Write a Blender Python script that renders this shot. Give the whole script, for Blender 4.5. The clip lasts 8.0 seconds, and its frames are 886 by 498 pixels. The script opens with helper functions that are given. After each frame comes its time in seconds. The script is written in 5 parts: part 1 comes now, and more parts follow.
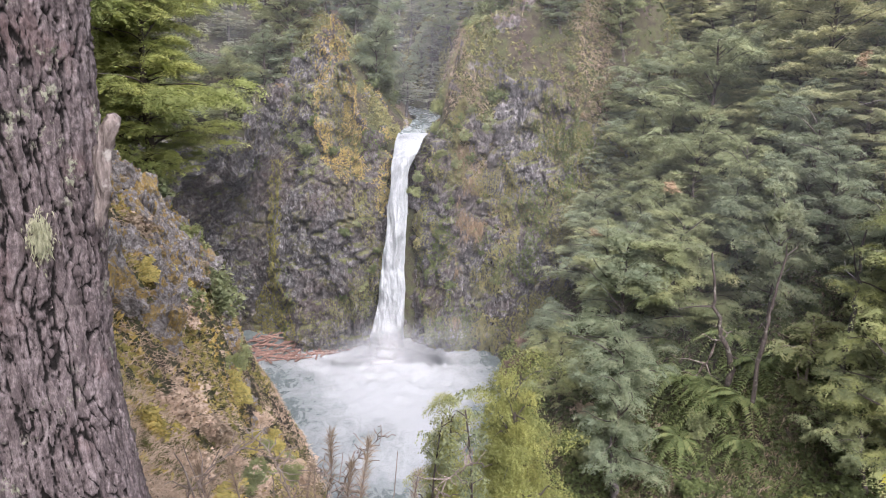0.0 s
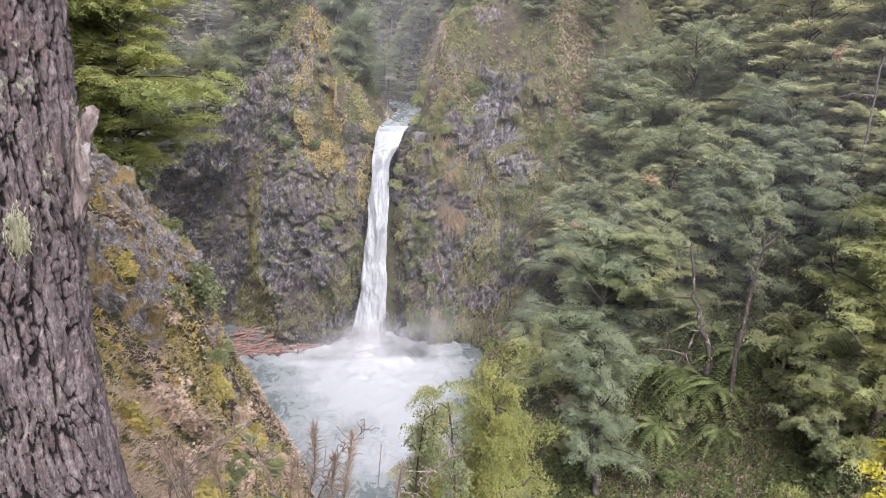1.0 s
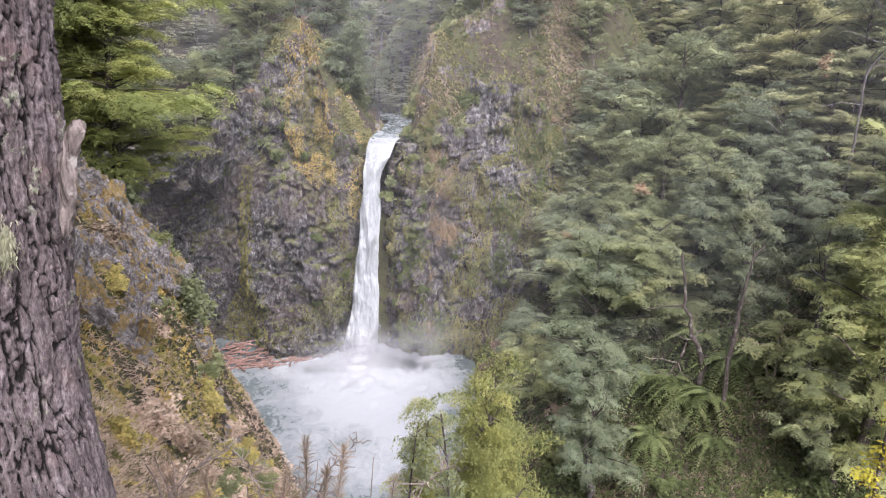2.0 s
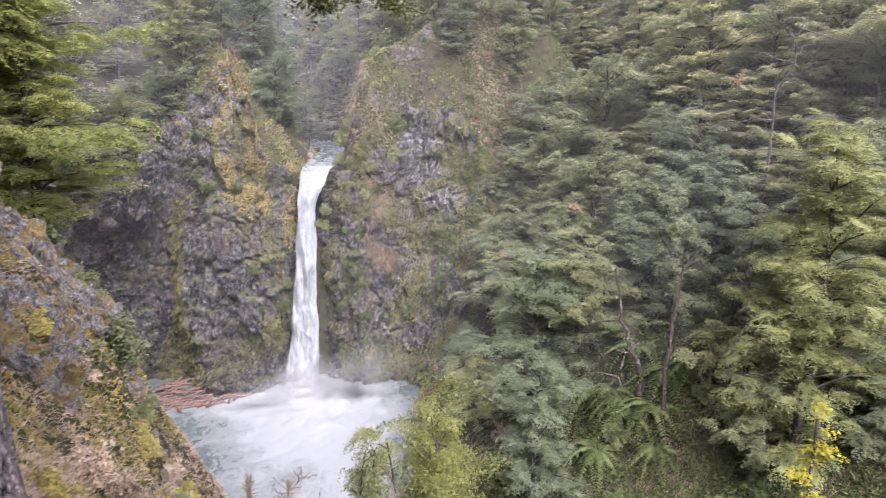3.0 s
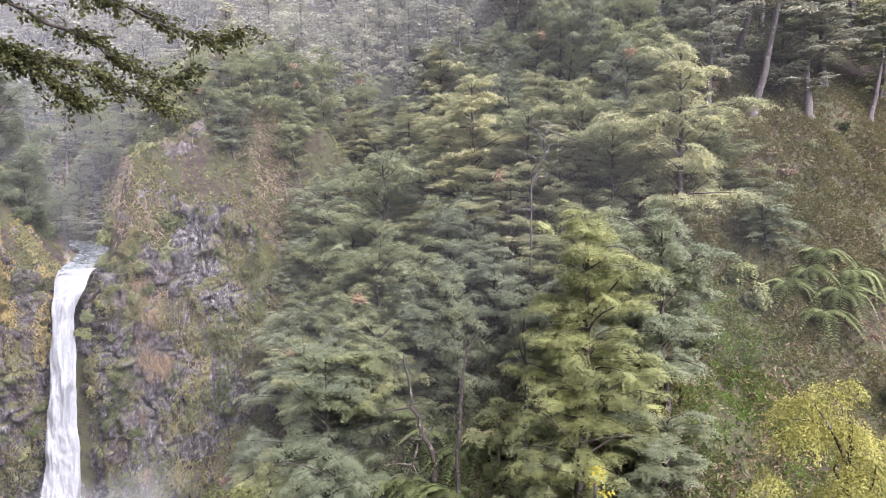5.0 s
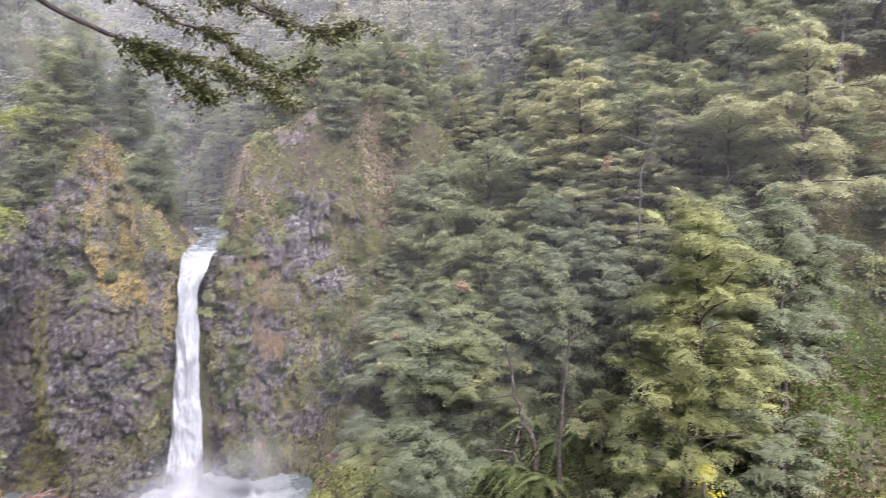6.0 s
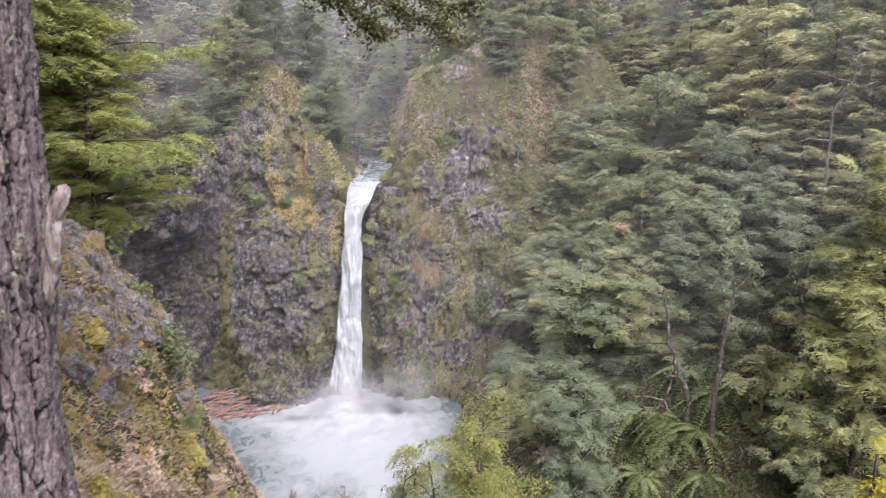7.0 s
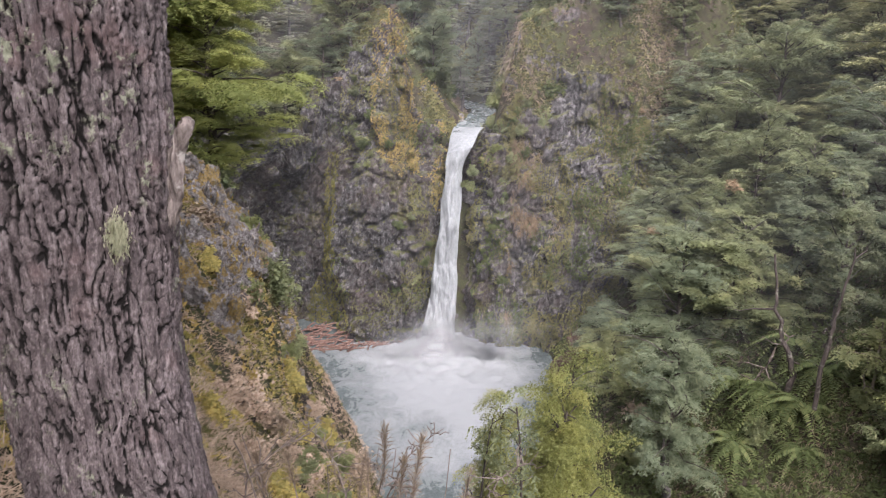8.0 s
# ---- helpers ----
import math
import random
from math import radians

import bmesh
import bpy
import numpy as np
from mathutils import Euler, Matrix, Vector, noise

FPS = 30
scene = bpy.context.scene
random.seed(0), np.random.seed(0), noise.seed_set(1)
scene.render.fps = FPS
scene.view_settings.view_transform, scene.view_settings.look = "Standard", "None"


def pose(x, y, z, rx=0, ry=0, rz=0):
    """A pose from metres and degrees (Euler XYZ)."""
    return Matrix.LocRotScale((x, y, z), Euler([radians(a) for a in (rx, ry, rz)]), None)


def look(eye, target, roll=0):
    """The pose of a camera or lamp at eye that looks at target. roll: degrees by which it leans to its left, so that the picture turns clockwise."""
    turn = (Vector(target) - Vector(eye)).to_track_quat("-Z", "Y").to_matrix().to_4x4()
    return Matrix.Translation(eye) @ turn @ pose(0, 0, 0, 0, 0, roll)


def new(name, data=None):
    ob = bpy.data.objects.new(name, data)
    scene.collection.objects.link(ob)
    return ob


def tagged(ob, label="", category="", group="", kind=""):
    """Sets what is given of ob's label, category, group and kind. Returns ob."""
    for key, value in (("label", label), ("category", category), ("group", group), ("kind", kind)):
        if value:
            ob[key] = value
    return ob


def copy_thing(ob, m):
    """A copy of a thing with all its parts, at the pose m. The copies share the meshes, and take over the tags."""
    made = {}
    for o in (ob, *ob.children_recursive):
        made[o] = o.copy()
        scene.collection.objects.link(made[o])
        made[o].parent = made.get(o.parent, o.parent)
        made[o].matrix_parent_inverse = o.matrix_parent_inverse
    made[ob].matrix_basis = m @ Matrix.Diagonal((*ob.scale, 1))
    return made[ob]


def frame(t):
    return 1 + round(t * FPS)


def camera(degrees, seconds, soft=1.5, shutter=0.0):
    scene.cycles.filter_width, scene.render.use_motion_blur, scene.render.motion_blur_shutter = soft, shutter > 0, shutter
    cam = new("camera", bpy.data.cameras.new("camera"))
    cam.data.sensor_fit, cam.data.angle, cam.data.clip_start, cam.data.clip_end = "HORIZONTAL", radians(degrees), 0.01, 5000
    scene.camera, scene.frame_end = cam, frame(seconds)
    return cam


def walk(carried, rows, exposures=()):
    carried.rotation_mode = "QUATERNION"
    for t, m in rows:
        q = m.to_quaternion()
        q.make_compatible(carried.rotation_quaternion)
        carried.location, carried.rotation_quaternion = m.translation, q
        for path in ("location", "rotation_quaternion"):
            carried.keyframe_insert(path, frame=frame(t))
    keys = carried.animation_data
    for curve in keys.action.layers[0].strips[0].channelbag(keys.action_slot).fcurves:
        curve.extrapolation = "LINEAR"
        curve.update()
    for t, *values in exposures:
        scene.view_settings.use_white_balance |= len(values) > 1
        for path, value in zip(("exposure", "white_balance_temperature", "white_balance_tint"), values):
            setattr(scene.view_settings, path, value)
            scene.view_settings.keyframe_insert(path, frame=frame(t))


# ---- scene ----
import itertools

cam = camera(64.84, 8.0, soft=0.75, shutter=0.3)
TILT = pose(0, 0, 0, -14, -1.5, 0)
PATH = [
    (0.0, TILT @ pose(0, 0, 0, 90, 0, 0)),
    (0.5, TILT @ pose(0, 0, 0, 89.5, 0.17, -0.88)),
    (1.0, TILT @ pose(-0.01, 0, 0, 89.42, 0.27, -1.52)),
    (2.5, TILT @ pose(0.005, 0, 0, 91.2, 1.93, -3.4)),
    (3.0, TILT @ pose(0, 0, 0, 92.17, 3.5, -7.19)),
    (3.5, TILT @ pose(0, 0, 0.01, 93.42, 5.26, -12.62)),
    (4.0, TILT @ pose(0, 0, 0.02, 94.93, 6.57, -17.97)),
    (4.5, TILT @ pose(0, 0, 0.03, 96.5, 7.73, -22.64)),
    (4.7, TILT @ pose(0, 0, 0.03, 97.11, 8.2, -24.03)),
    (5.25, TILT @ pose(-0.01, 0, 0.04, 98.3, 8.4, -24.4)),
    (5.8, TILT @ pose(-0.02, 0, 0.04, 98.45, 7.23, -19.19)),
    (6.0, TILT @ pose(-0.02, 0, 0.045, 97.95, 6.37, -16.04)),
    (6.5, TILT @ pose(-0.025, 0, 0.05, 96.01, 4.17, -9.11)),
    (7.0, TILT @ pose(-0.025, 0, 0.055, 93.68, 2.23, -3.61)),
    (7.5, TILT @ pose(-0.03, 0, 0.05, 91.66, 0.49, 0.81)),
    (8.0, TILT @ pose(-0.04, 0, 0.045, 89.44, -1.2, 4.31)),
]
walk(cam, PATH, exposures=[(0.0, 1.36, 6100, 19), (2.5, 1.4, 6000, 22), (4.5, 1.53, 5950, 26), (6.5, 1.42, 5980, 24), (7.0, 1.36, 6050, 21), (7.5, 1.2, 6120, 20), (8.0, 1.04, 6200, 19)])

# ---- light: bright overcast sky ----
world = bpy.data.worlds.new("overcast_sky")
scene.world = world
world.use_nodes = True
wn = world.node_tree
sky = wn.nodes.new("ShaderNodeTexSky")
sky.sky_type, sky.sun_disc = "NISHITA", False
sky.sun_elevation, sky.sun_rotation = radians(46), radians(170)
sky.air_density, sky.dust_density, sky.ozone_density = 1.0, 5.0, 0.6
hsv = wn.nodes.new("ShaderNodeHueSaturation")
hsv.inputs["Saturation"].default_value = 0.35
wn.links.new(sky.outputs[0], hsv.inputs["Color"])
wn.links.new(hsv.outputs[0], wn.nodes["Background"].inputs["Color"])
wn.nodes["Background"].inputs["Strength"].default_value = 0.15
sun_data = bpy.data.lights.new("sun", "SUN")
sun_data.energy, sun_data.angle, sun_data.color = 2.7, radians(60), (1.0, 0.97, 0.92)
sun = new("sun", sun_data)
SUN_AZ, SUN_EL = radians(170), radians(46)
sun.matrix_world = look((0, 0, 60), Vector((0, 0, 60)) - Vector((math.sin(SUN_AZ) * math.cos(SUN_EL), math.cos(SUN_AZ) * math.cos(SUN_EL), math.sin(SUN_EL))))


# ---- materials ----
class Nodes:
    """Short hand for building one node material."""

    def __init__(self, name, rough=0.8, metal=0.0):
        self.mat = bpy.data.materials.new(name)
        self.mat.use_nodes = True
        self.tree = self.mat.node_tree
        self.bsdf = self.tree.nodes["Principled BSDF"]
        self.bsdf.inputs["Roughness"].default_value = rough
        self.bsdf.inputs["Metallic"].default_value = metal
        self.bsdf.inputs["Specular IOR Level"].default_value = 0.25
        self.co = self.add("ShaderNodeTexCoord").outputs["Object"]

    def add(self, kind, **links):
        n = self.tree.nodes.new(kind)
        for key, value in links.items():
            self.put(n.inputs[key.replace("_", " ")], value)
        return n

    def put(self, socket, value):
        if isinstance(value, bpy.types.NodeSocket):
            self.tree.links.new(value, socket)
        else:
            socket.default_value = value

    def noise(self, scale, detail=5.0, rough=0.6, stretch=None, distort=0.0):
        co = self.co
        if stretch:
            m = self.add("ShaderNodeMapping", Vector=co)
            m.inputs["Scale"].default_value = stretch
            co = m.outputs[0]
        return self.add("ShaderNodeTexNoise", Vector=co, Scale=scale, Detail=detail, Roughness=rough, Distortion=distort).outputs["Fac"]

    def ramp(self, fac, *stops):
        r = self.add("ShaderNodeValToRGB", Fac=fac)
        while len(r.color_ramp.elements) < len(stops):
            r.color_ramp.elements.new(0.5)
        for e, (p, c) in zip(r.color_ramp.elements, stops):
            e.position = p
            e.color = (*c, 1) if len(c) == 3 else c
        return r.outputs[0]

    def gate(self, fac, lo, hi):
        m = self.add("ShaderNodeMapRange", Value=fac)
        m.inputs["From Min"].default_value, m.inputs["From Max"].default_value = lo, hi
        return m.outputs[0]

    def mix(self, fac, a, b, blend="MIX"):
        m = self.tree.nodes.new("ShaderNodeMix")
        m.data_type, m.blend_type = "RGBA", blend
        self.put(m.inputs[0], fac)
        self.put(m.inputs[6], a if isinstance(a, bpy.types.NodeSocket) else (*a, 1))
        self.put(m.inputs[7], b if isinstance(b, bpy.types.NodeSocket) else (*b, 1))
        return m.outputs[2]

    def calc(self, op, a, b=0.5):
        m = self.tree.nodes.new("ShaderNodeMath")
        m.operation = op
        self.put(m.inputs[0], a)
        self.put(m.inputs[1], b)
        return m.outputs[0]

    def up(self):
        g = self.add("ShaderNodeNewGeometry")
        return self.add("ShaderNodeSeparateXYZ", Vector=g.outputs["Normal"]).outputs["Z"]

    def attr(self, name):
        a = self.add("ShaderNodeAttribute")
        a.attribute_name = name
        return a.outputs["Fac"]

    def bump(self, height, strength=0.5, distance=0.05):
        b = self.add("ShaderNodeBump", Height=height, Strength=strength, Distance=distance)
        self.tree.links.new(b.outputs[0], self.bsdf.inputs["Normal"])

    def done(self, colour, rough=None):
        self.put(self.bsdf.inputs["Base Color"], colour if isinstance(colour, bpy.types.NodeSocket) else (*colour, 1))
        if rough is not None:
            self.put(self.bsdf.inputs["Roughness"], rough)
        return self.mat


def leaf_material(name, dark, mid, light, through_light=0.3, own=0.35):
    n = Nodes(name, 0.55)
    g = n.add("ShaderNodeNewGeometry")
    o = n.add("ShaderNodeObjectInfo")
    patch = n.noise(0.55, 3)
    f = n.calc("ADD", n.calc("MULTIPLY", g.outputs["Random Per Island"], own), n.calc("MULTIPLY", n.gate(patch, 0.3, 0.7), 0.35))
    f = n.calc("ADD", f, n.calc("MULTIPLY", o.outputs["Random"], 0.25))
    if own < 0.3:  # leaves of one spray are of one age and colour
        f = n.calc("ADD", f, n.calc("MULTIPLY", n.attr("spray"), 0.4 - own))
    c = n.ramp(f, (0.12, dark), (0.5, mid), (0.92, light))
    n.done(c)
    t = n.add("ShaderNodeBsdfTranslucent", Color=c)
    s = n.add("ShaderNodeMixShader", Fac=through_light)
    n.tree.links.new(n.bsdf.outputs[0], s.inputs[1])
    n.tree.links.new(t.outputs[0], s.inputs[2])
    n.tree.links.new(s.outputs[0], n.tree.nodes["Material Output"].inputs["Surface"])
    return n.mat


LEAF_GREEN = leaf_material("beech_leaf_green", (0.127, 0.152, 0.083), (0.254, 0.28, 0.147), (0.419, 0.41, 0.196), 0.45, 0.12)
LEAF_DARK = leaf_material("beech_leaf_dark", (0.122, 0.15, 0.098), (0.207, 0.24, 0.149), (0.313, 0.33, 0.186), 0.45, 0.12)
LEAF_LIME = leaf_material("beech_leaf_lime", (0.148, 0.168, 0.085), (0.259, 0.281, 0.128), (0.407, 0.413, 0.162), 0.45, 0.12)
# darker copy of the beech leaf: the backlit shade is put into its colour
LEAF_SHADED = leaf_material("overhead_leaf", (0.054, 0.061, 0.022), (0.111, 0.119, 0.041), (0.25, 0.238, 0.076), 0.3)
LEAF_SPRING = leaf_material("beech_leaf_spring", (0.173, 0.213, 0.076), (0.335, 0.368, 0.132), (0.527, 0.539, 0.193), 0.5, 0.12)
LEAF_YELLOW = leaf_material("beech_leaf_yellow", (0.22, 0.22, 0.03), (0.38, 0.34, 0.04), (0.5, 0.43, 0.055), 0.35, 0.12)
# far leaves are paler and greyer: distance haze is put into their colour
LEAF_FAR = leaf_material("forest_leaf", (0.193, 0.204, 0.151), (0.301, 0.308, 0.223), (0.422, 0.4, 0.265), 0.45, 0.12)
LEAF_RUST = leaf_material("rust_leaf", (0.2, 0.14, 0.08), (0.33, 0.235, 0.14), (0.45, 0.34, 0.22))
FERN = leaf_material("fern_green", (0.085, 0.111, 0.049), (0.156, 0.189, 0.074), (0.284, 0.277, 0.121))
HERB = leaf_material("herb_green", (0.062, 0.081, 0.037), (0.125, 0.152, 0.059), (0.231, 0.25, 0.092))
OLIVE = leaf_material("olive_leaf", (0.111, 0.128, 0.046), (0.257, 0.271, 0.089), (0.434, 0.403, 0.13), 0.4, 0.12)
MOSSY = leaf_material("moss_tuft", (0.12, 0.122, 0.055), (0.214, 0.204, 0.086), (0.342, 0.29, 0.123), 0.15)
DRY = leaf_material("dry_grass", (0.165, 0.125, 0.085), (0.31, 0.24, 0.17), (0.46, 0.375, 0.285), 0.25)
STRAW = leaf_material("straw_grass", (0.293, 0.213, 0.15), (0.538, 0.41, 0.303), (0.78, 0.636, 0.505), 0.25)
SPUR_HERB = leaf_material("spur_herb", (0.219, 0.205, 0.073), (0.437, 0.369, 0.123), (0.744, 0.557, 0.181), 0.3)
GOLDEN = leaf_material("golden_leaf", (0.138, 0.142, 0.041), (0.276, 0.274, 0.074), (0.441, 0.412, 0.123), 0.4, 0.12)
WALL_GRASS = leaf_material("wall_grass", (0.109, 0.078, 0.051), (0.217, 0.158, 0.101), (0.337, 0.255, 0.168), 0.2)
STREAK = leaf_material("yellow_moss", (0.108, 0.103, 0.033), (0.205, 0.19, 0.058), (0.303, 0.269, 0.086), 0.15)
LEAF_GOLD = leaf_material("beech_leaf_gold", (0.219, 0.238, 0.134), (0.373, 0.381, 0.209), (0.554, 0.532, 0.264), 0.45, 0.12)
BANK_HERB = leaf_material("bank_herb", (0.066, 0.066, 0.026), (0.136, 0.131, 0.052), (0.224, 0.201, 0.081), 0.3)
LUSH = leaf_material("lush_herb", (0.062, 0.098, 0.024), (0.13, 0.196, 0.045), (0.22, 0.302, 0.077), 0.3)
GOLD_MOSS = leaf_material("gold_moss", (0.22, 0.165, 0.06), (0.38, 0.28, 0.09), (0.5, 0.38, 0.12), 0.1)
ORANGE = leaf_material("orange_moss", (0.198, 0.152, 0.071), (0.344, 0.265, 0.11), (0.503, 0.377, 0.13), 0.1)


def rock_material():
    n = Nodes("wet_basalt", 0.75)
    big, mid, fine = n.noise(0.22, 4), n.noise(2.8, 8, 0.72, (1, 1, 0.6)), n.noise(13.0, 6, 0.75)
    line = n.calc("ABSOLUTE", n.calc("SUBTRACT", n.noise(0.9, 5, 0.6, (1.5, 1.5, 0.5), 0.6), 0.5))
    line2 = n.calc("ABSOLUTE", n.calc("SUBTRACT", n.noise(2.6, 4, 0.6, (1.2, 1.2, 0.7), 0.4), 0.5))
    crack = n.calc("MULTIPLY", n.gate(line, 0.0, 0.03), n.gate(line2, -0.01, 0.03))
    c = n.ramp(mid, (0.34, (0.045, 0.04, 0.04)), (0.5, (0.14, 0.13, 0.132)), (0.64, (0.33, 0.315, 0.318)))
    c = n.mix(n.gate(big, 0.44, 0.62), c, n.mix(0.55, c, (0.13, 0.092, 0.075)))
    c = n.mix(n.calc("MULTIPLY", n.gate(fine, 0.57, 0.64), 0.5), c, (0.38, 0.365, 0.345))
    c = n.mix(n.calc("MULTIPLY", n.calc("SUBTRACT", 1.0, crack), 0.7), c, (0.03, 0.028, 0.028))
    wet = n.gate(n.noise(0.16, 3, 0.5, (1, 1, 0.35)), 0.5, 0.62)
    green = n.calc("MULTIPLY", n.gate(n.noise(0.4, 6, 0.7), 0.55, 0.65), n.gate(fine, 0.36, 0.56))
    c = n.mix(green, c, n.ramp(n.noise(2.5, 4), (0.3, (0.11, 0.12, 0.045)), (0.7, (0.26, 0.22, 0.09))))
    top = n.gate(n.up(), 0.55, 0.85)
    c = n.mix(n.calc("MULTIPLY", top, n.gate(fine, 0.38, 0.52)), c, (0.15, 0.155, 0.05))
    n.bump(n.calc("ADD", n.calc("MULTIPLY", crack, 0.5), n.calc("ADD", mid, n.calc("MULTIPLY", fine, 0.4))), 1.0, 0.3)
    return n.done(c, n.ramp(wet, (0.0, (0.85, 0.85, 0.85)), (1.0, (0.42, 0.42, 0.42))))


def earth_material():
    n = Nodes("forest_floor", 0.95)
    a, b, d = n.noise(0.25, 5), n.noise(1.8, 6), n.noise(12.0, 5, 0.7)
    c = n.ramp(b, (0.3, (0.02, 0.015, 0.012)), (0.55, (0.052, 0.04, 0.031)), (0.75, (0.1, 0.078, 0.06)))
    g = n.ramp(d, (0.3, (0.03, 0.034, 0.015)), (0.7, (0.075, 0.078, 0.032)))
    c = n.mix(n.calc("MULTIPLY", n.gate(a, 0.36, 0.52), n.gate(b, 0.36, 0.52)), c, g)
    n.bump(n.calc("ADD", b, n.calc("MULTIPLY", d, 0.4)), 0.8, 0.15)
    return n.done(c)


def bark_material(name, low, high, pale, scale=1.0):
    n = Nodes(name, 0.9)
    f = n.noise(9.0 * scale, 6, 0.65, (1, 1, 0.22), 0.4)
    c = n.ramp(f, (0.3, low), (0.65, high))
    c = n.mix(n.gate(n.noise(3.0 * scale, 5), 0.56, 0.66), c, pale)
    n.bump(f, 0.8, 0.03)
    return n.done(c)


ROCK, EARTH = rock_material(), earth_material()
BARK = bark_material("dark_bark", (0.025, 0.02, 0.018), (0.11, 0.09, 0.08), (0.2, 0.19, 0.16))
PALE_BARK = bark_material("pale_bark", (0.13, 0.105, 0.09), (0.34, 0.28, 0.25), (0.42, 0.4, 0.35))
GREY_BARK = bark_material("grey_bark", (0.045, 0.04, 0.038), (0.13, 0.115, 0.11), (0.2, 0.19, 0.175))
TWIG = bark_material("grey_twig", (0.1, 0.08, 0.07), (0.26, 0.21, 0.18), (0.34, 0.3, 0.26))
LOG = bark_material("drift_log", (0.09, 0.055, 0.045), (0.27, 0.16, 0.125), (0.38, 0.3, 0.26))


def trunk_bark_material():
    n = Nodes("furrowed_bark", 0.85)
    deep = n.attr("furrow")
    f, s = n.noise(30.0, 7, 0.75, (1, 1, 0.22)), n.noise(110.0, 5, 0.75, (1, 1, 0.4))
    plate = n.ramp(n.calc("ADD", n.calc("MULTIPLY", f, 0.6), n.calc("MULTIPLY", s, 0.4)), (0.36, (0.048, 0.038, 0.037)), (0.5, (0.155, 0.124, 0.123)), (0.63, (0.35, 0.298, 0.294)))
    pink = n.gate(n.noise(2.3, 4), 0.55, 0.68)
    plate = n.mix(n.calc("MULTIPLY", pink, 0.45), plate, (0.26, 0.155, 0.145))
    # shade in the furrows is put into the colour, near black at the bottom
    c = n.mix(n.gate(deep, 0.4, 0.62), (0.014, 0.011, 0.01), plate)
    lich = n.calc("MULTIPLY", n.gate(n.noise(8.0, 7, 0.75), 0.57, 0.6), n.gate(n.noise(1.3, 3), 0.44, 0.53))
    c = n.mix(n.calc("MULTIPLY", lich, n.gate(deep, 0.35, 0.6)), c, n.ramp(s, (0.35, (0.2, 0.21, 0.14)), (0.65, (0.42, 0.43, 0.32))))
    n.bump(n.calc("ADD", f, n.calc("MULTIPLY", s, 0.6)), 1.0, 0.015)
    return n.done(c)


def outcrop_material():
    n = Nodes("lichen_rock", 0.9)
    mid, fine = n.noise(4.2, 8, 0.75), n.noise(18.0, 6, 0.75)
    c = n.ramp(mid, (0.36, (0.09, 0.08, 0.075)), (0.5, (0.27, 0.248, 0.24)), (0.64, (0.5, 0.47, 0.465)))
    c = n.mix(n.gate(fine, 0.48, 0.38), c, (0.13, 0.115, 0.105))
    moss = n.calc("MULTIPLY", n.gate(n.noise(1.4, 7, 0.72), 0.5, 0.55), n.gate(fine, 0.36, 0.54))
    c = n.mix(moss, c, n.ramp(n.noise(3.0, 4), (0.35, (0.2, 0.16, 0.06)), (0.6, (0.4, 0.27, 0.08))))
    n.bump(n.calc("ADD", mid, n.calc("MULTIPLY", fine, 0.5)), 1.0, 0.12)
    return n.done(c)


OUTCROP = outcrop_material()


def rust_rock_material():
    n = Nodes("rust_rock", 0.9)
    mid, fine = n.noise(1.6, 7, 0.7), n.noise(9.0, 6, 0.75)
    c = n.ramp(mid, (0.32, (0.05, 0.034, 0.028)), (0.5, (0.125, 0.085, 0.064)), (0.68, (0.22, 0.16, 0.12)))
    c = n.mix(n.calc("MULTIPLY", n.gate(n.noise(0.6, 5, 0.7), 0.52, 0.6), n.gate(fine, 0.36, 0.54)), c, (0.16, 0.15, 0.05))
    n.bump(n.calc("ADD", mid, n.calc("MULTIPLY", fine, 0.5)), 1.0, 0.2)
    return n.done(c)


RUST_ROCK = rust_rock_material()
TRUNK_BARK = trunk_bark_material()


def water_material():
    n = Nodes("pool_water", 0.12)
    foam = n.attr("foam")
    f = n.noise(0.9, 7, 0.68, (1, 0.6, 1), 1.6)
    f2 = n.noise(3.5, 5, 0.7, None, 0.8)
    m = n.gate(n.calc("ADD", n.calc("ADD", foam, n.calc("MULTIPLY", f, 1.1)), n.calc("MULTIPLY", f2, 0.35)), 1.0, 1.52)
    c = n.mix(m, n.ramp(f2, (0.3, (0.075, 0.092, 0.09)), (0.7, (0.15, 0.175, 0.172))), (0.3, 0.312, 0.316))
    n.bump(n.calc("ADD", f, n.calc("MULTIPLY", f2, 0.7)), 0.22, 0.1)
    return n.done(c, n.ramp(m, (0.0, (0.14, 0.14, 0.14)), (1.0, (0.7, 0.7, 0.7))))


def fall_material():
    n = Nodes("white_water", 0.55)
    f = n.noise(2.2, 6, 0.65, (1, 1, 0.3), 0.8)
    f2 = n.noise(5.0, 5, 0.7, (1, 1, 0.4))
    c = n.ramp(n.calc("ADD", n.calc("MULTIPLY", f, 0.6), n.calc("MULTIPLY", f2, 0.4)), (0.36, (0.2, 0.213, 0.22)), (0.5, (0.272, 0.285, 0.29)), (0.6, (0.33, 0.342, 0.348)))
    n.bump(n.calc("ADD", f, f2), 0.5, 0.15)
    return n.done(c)


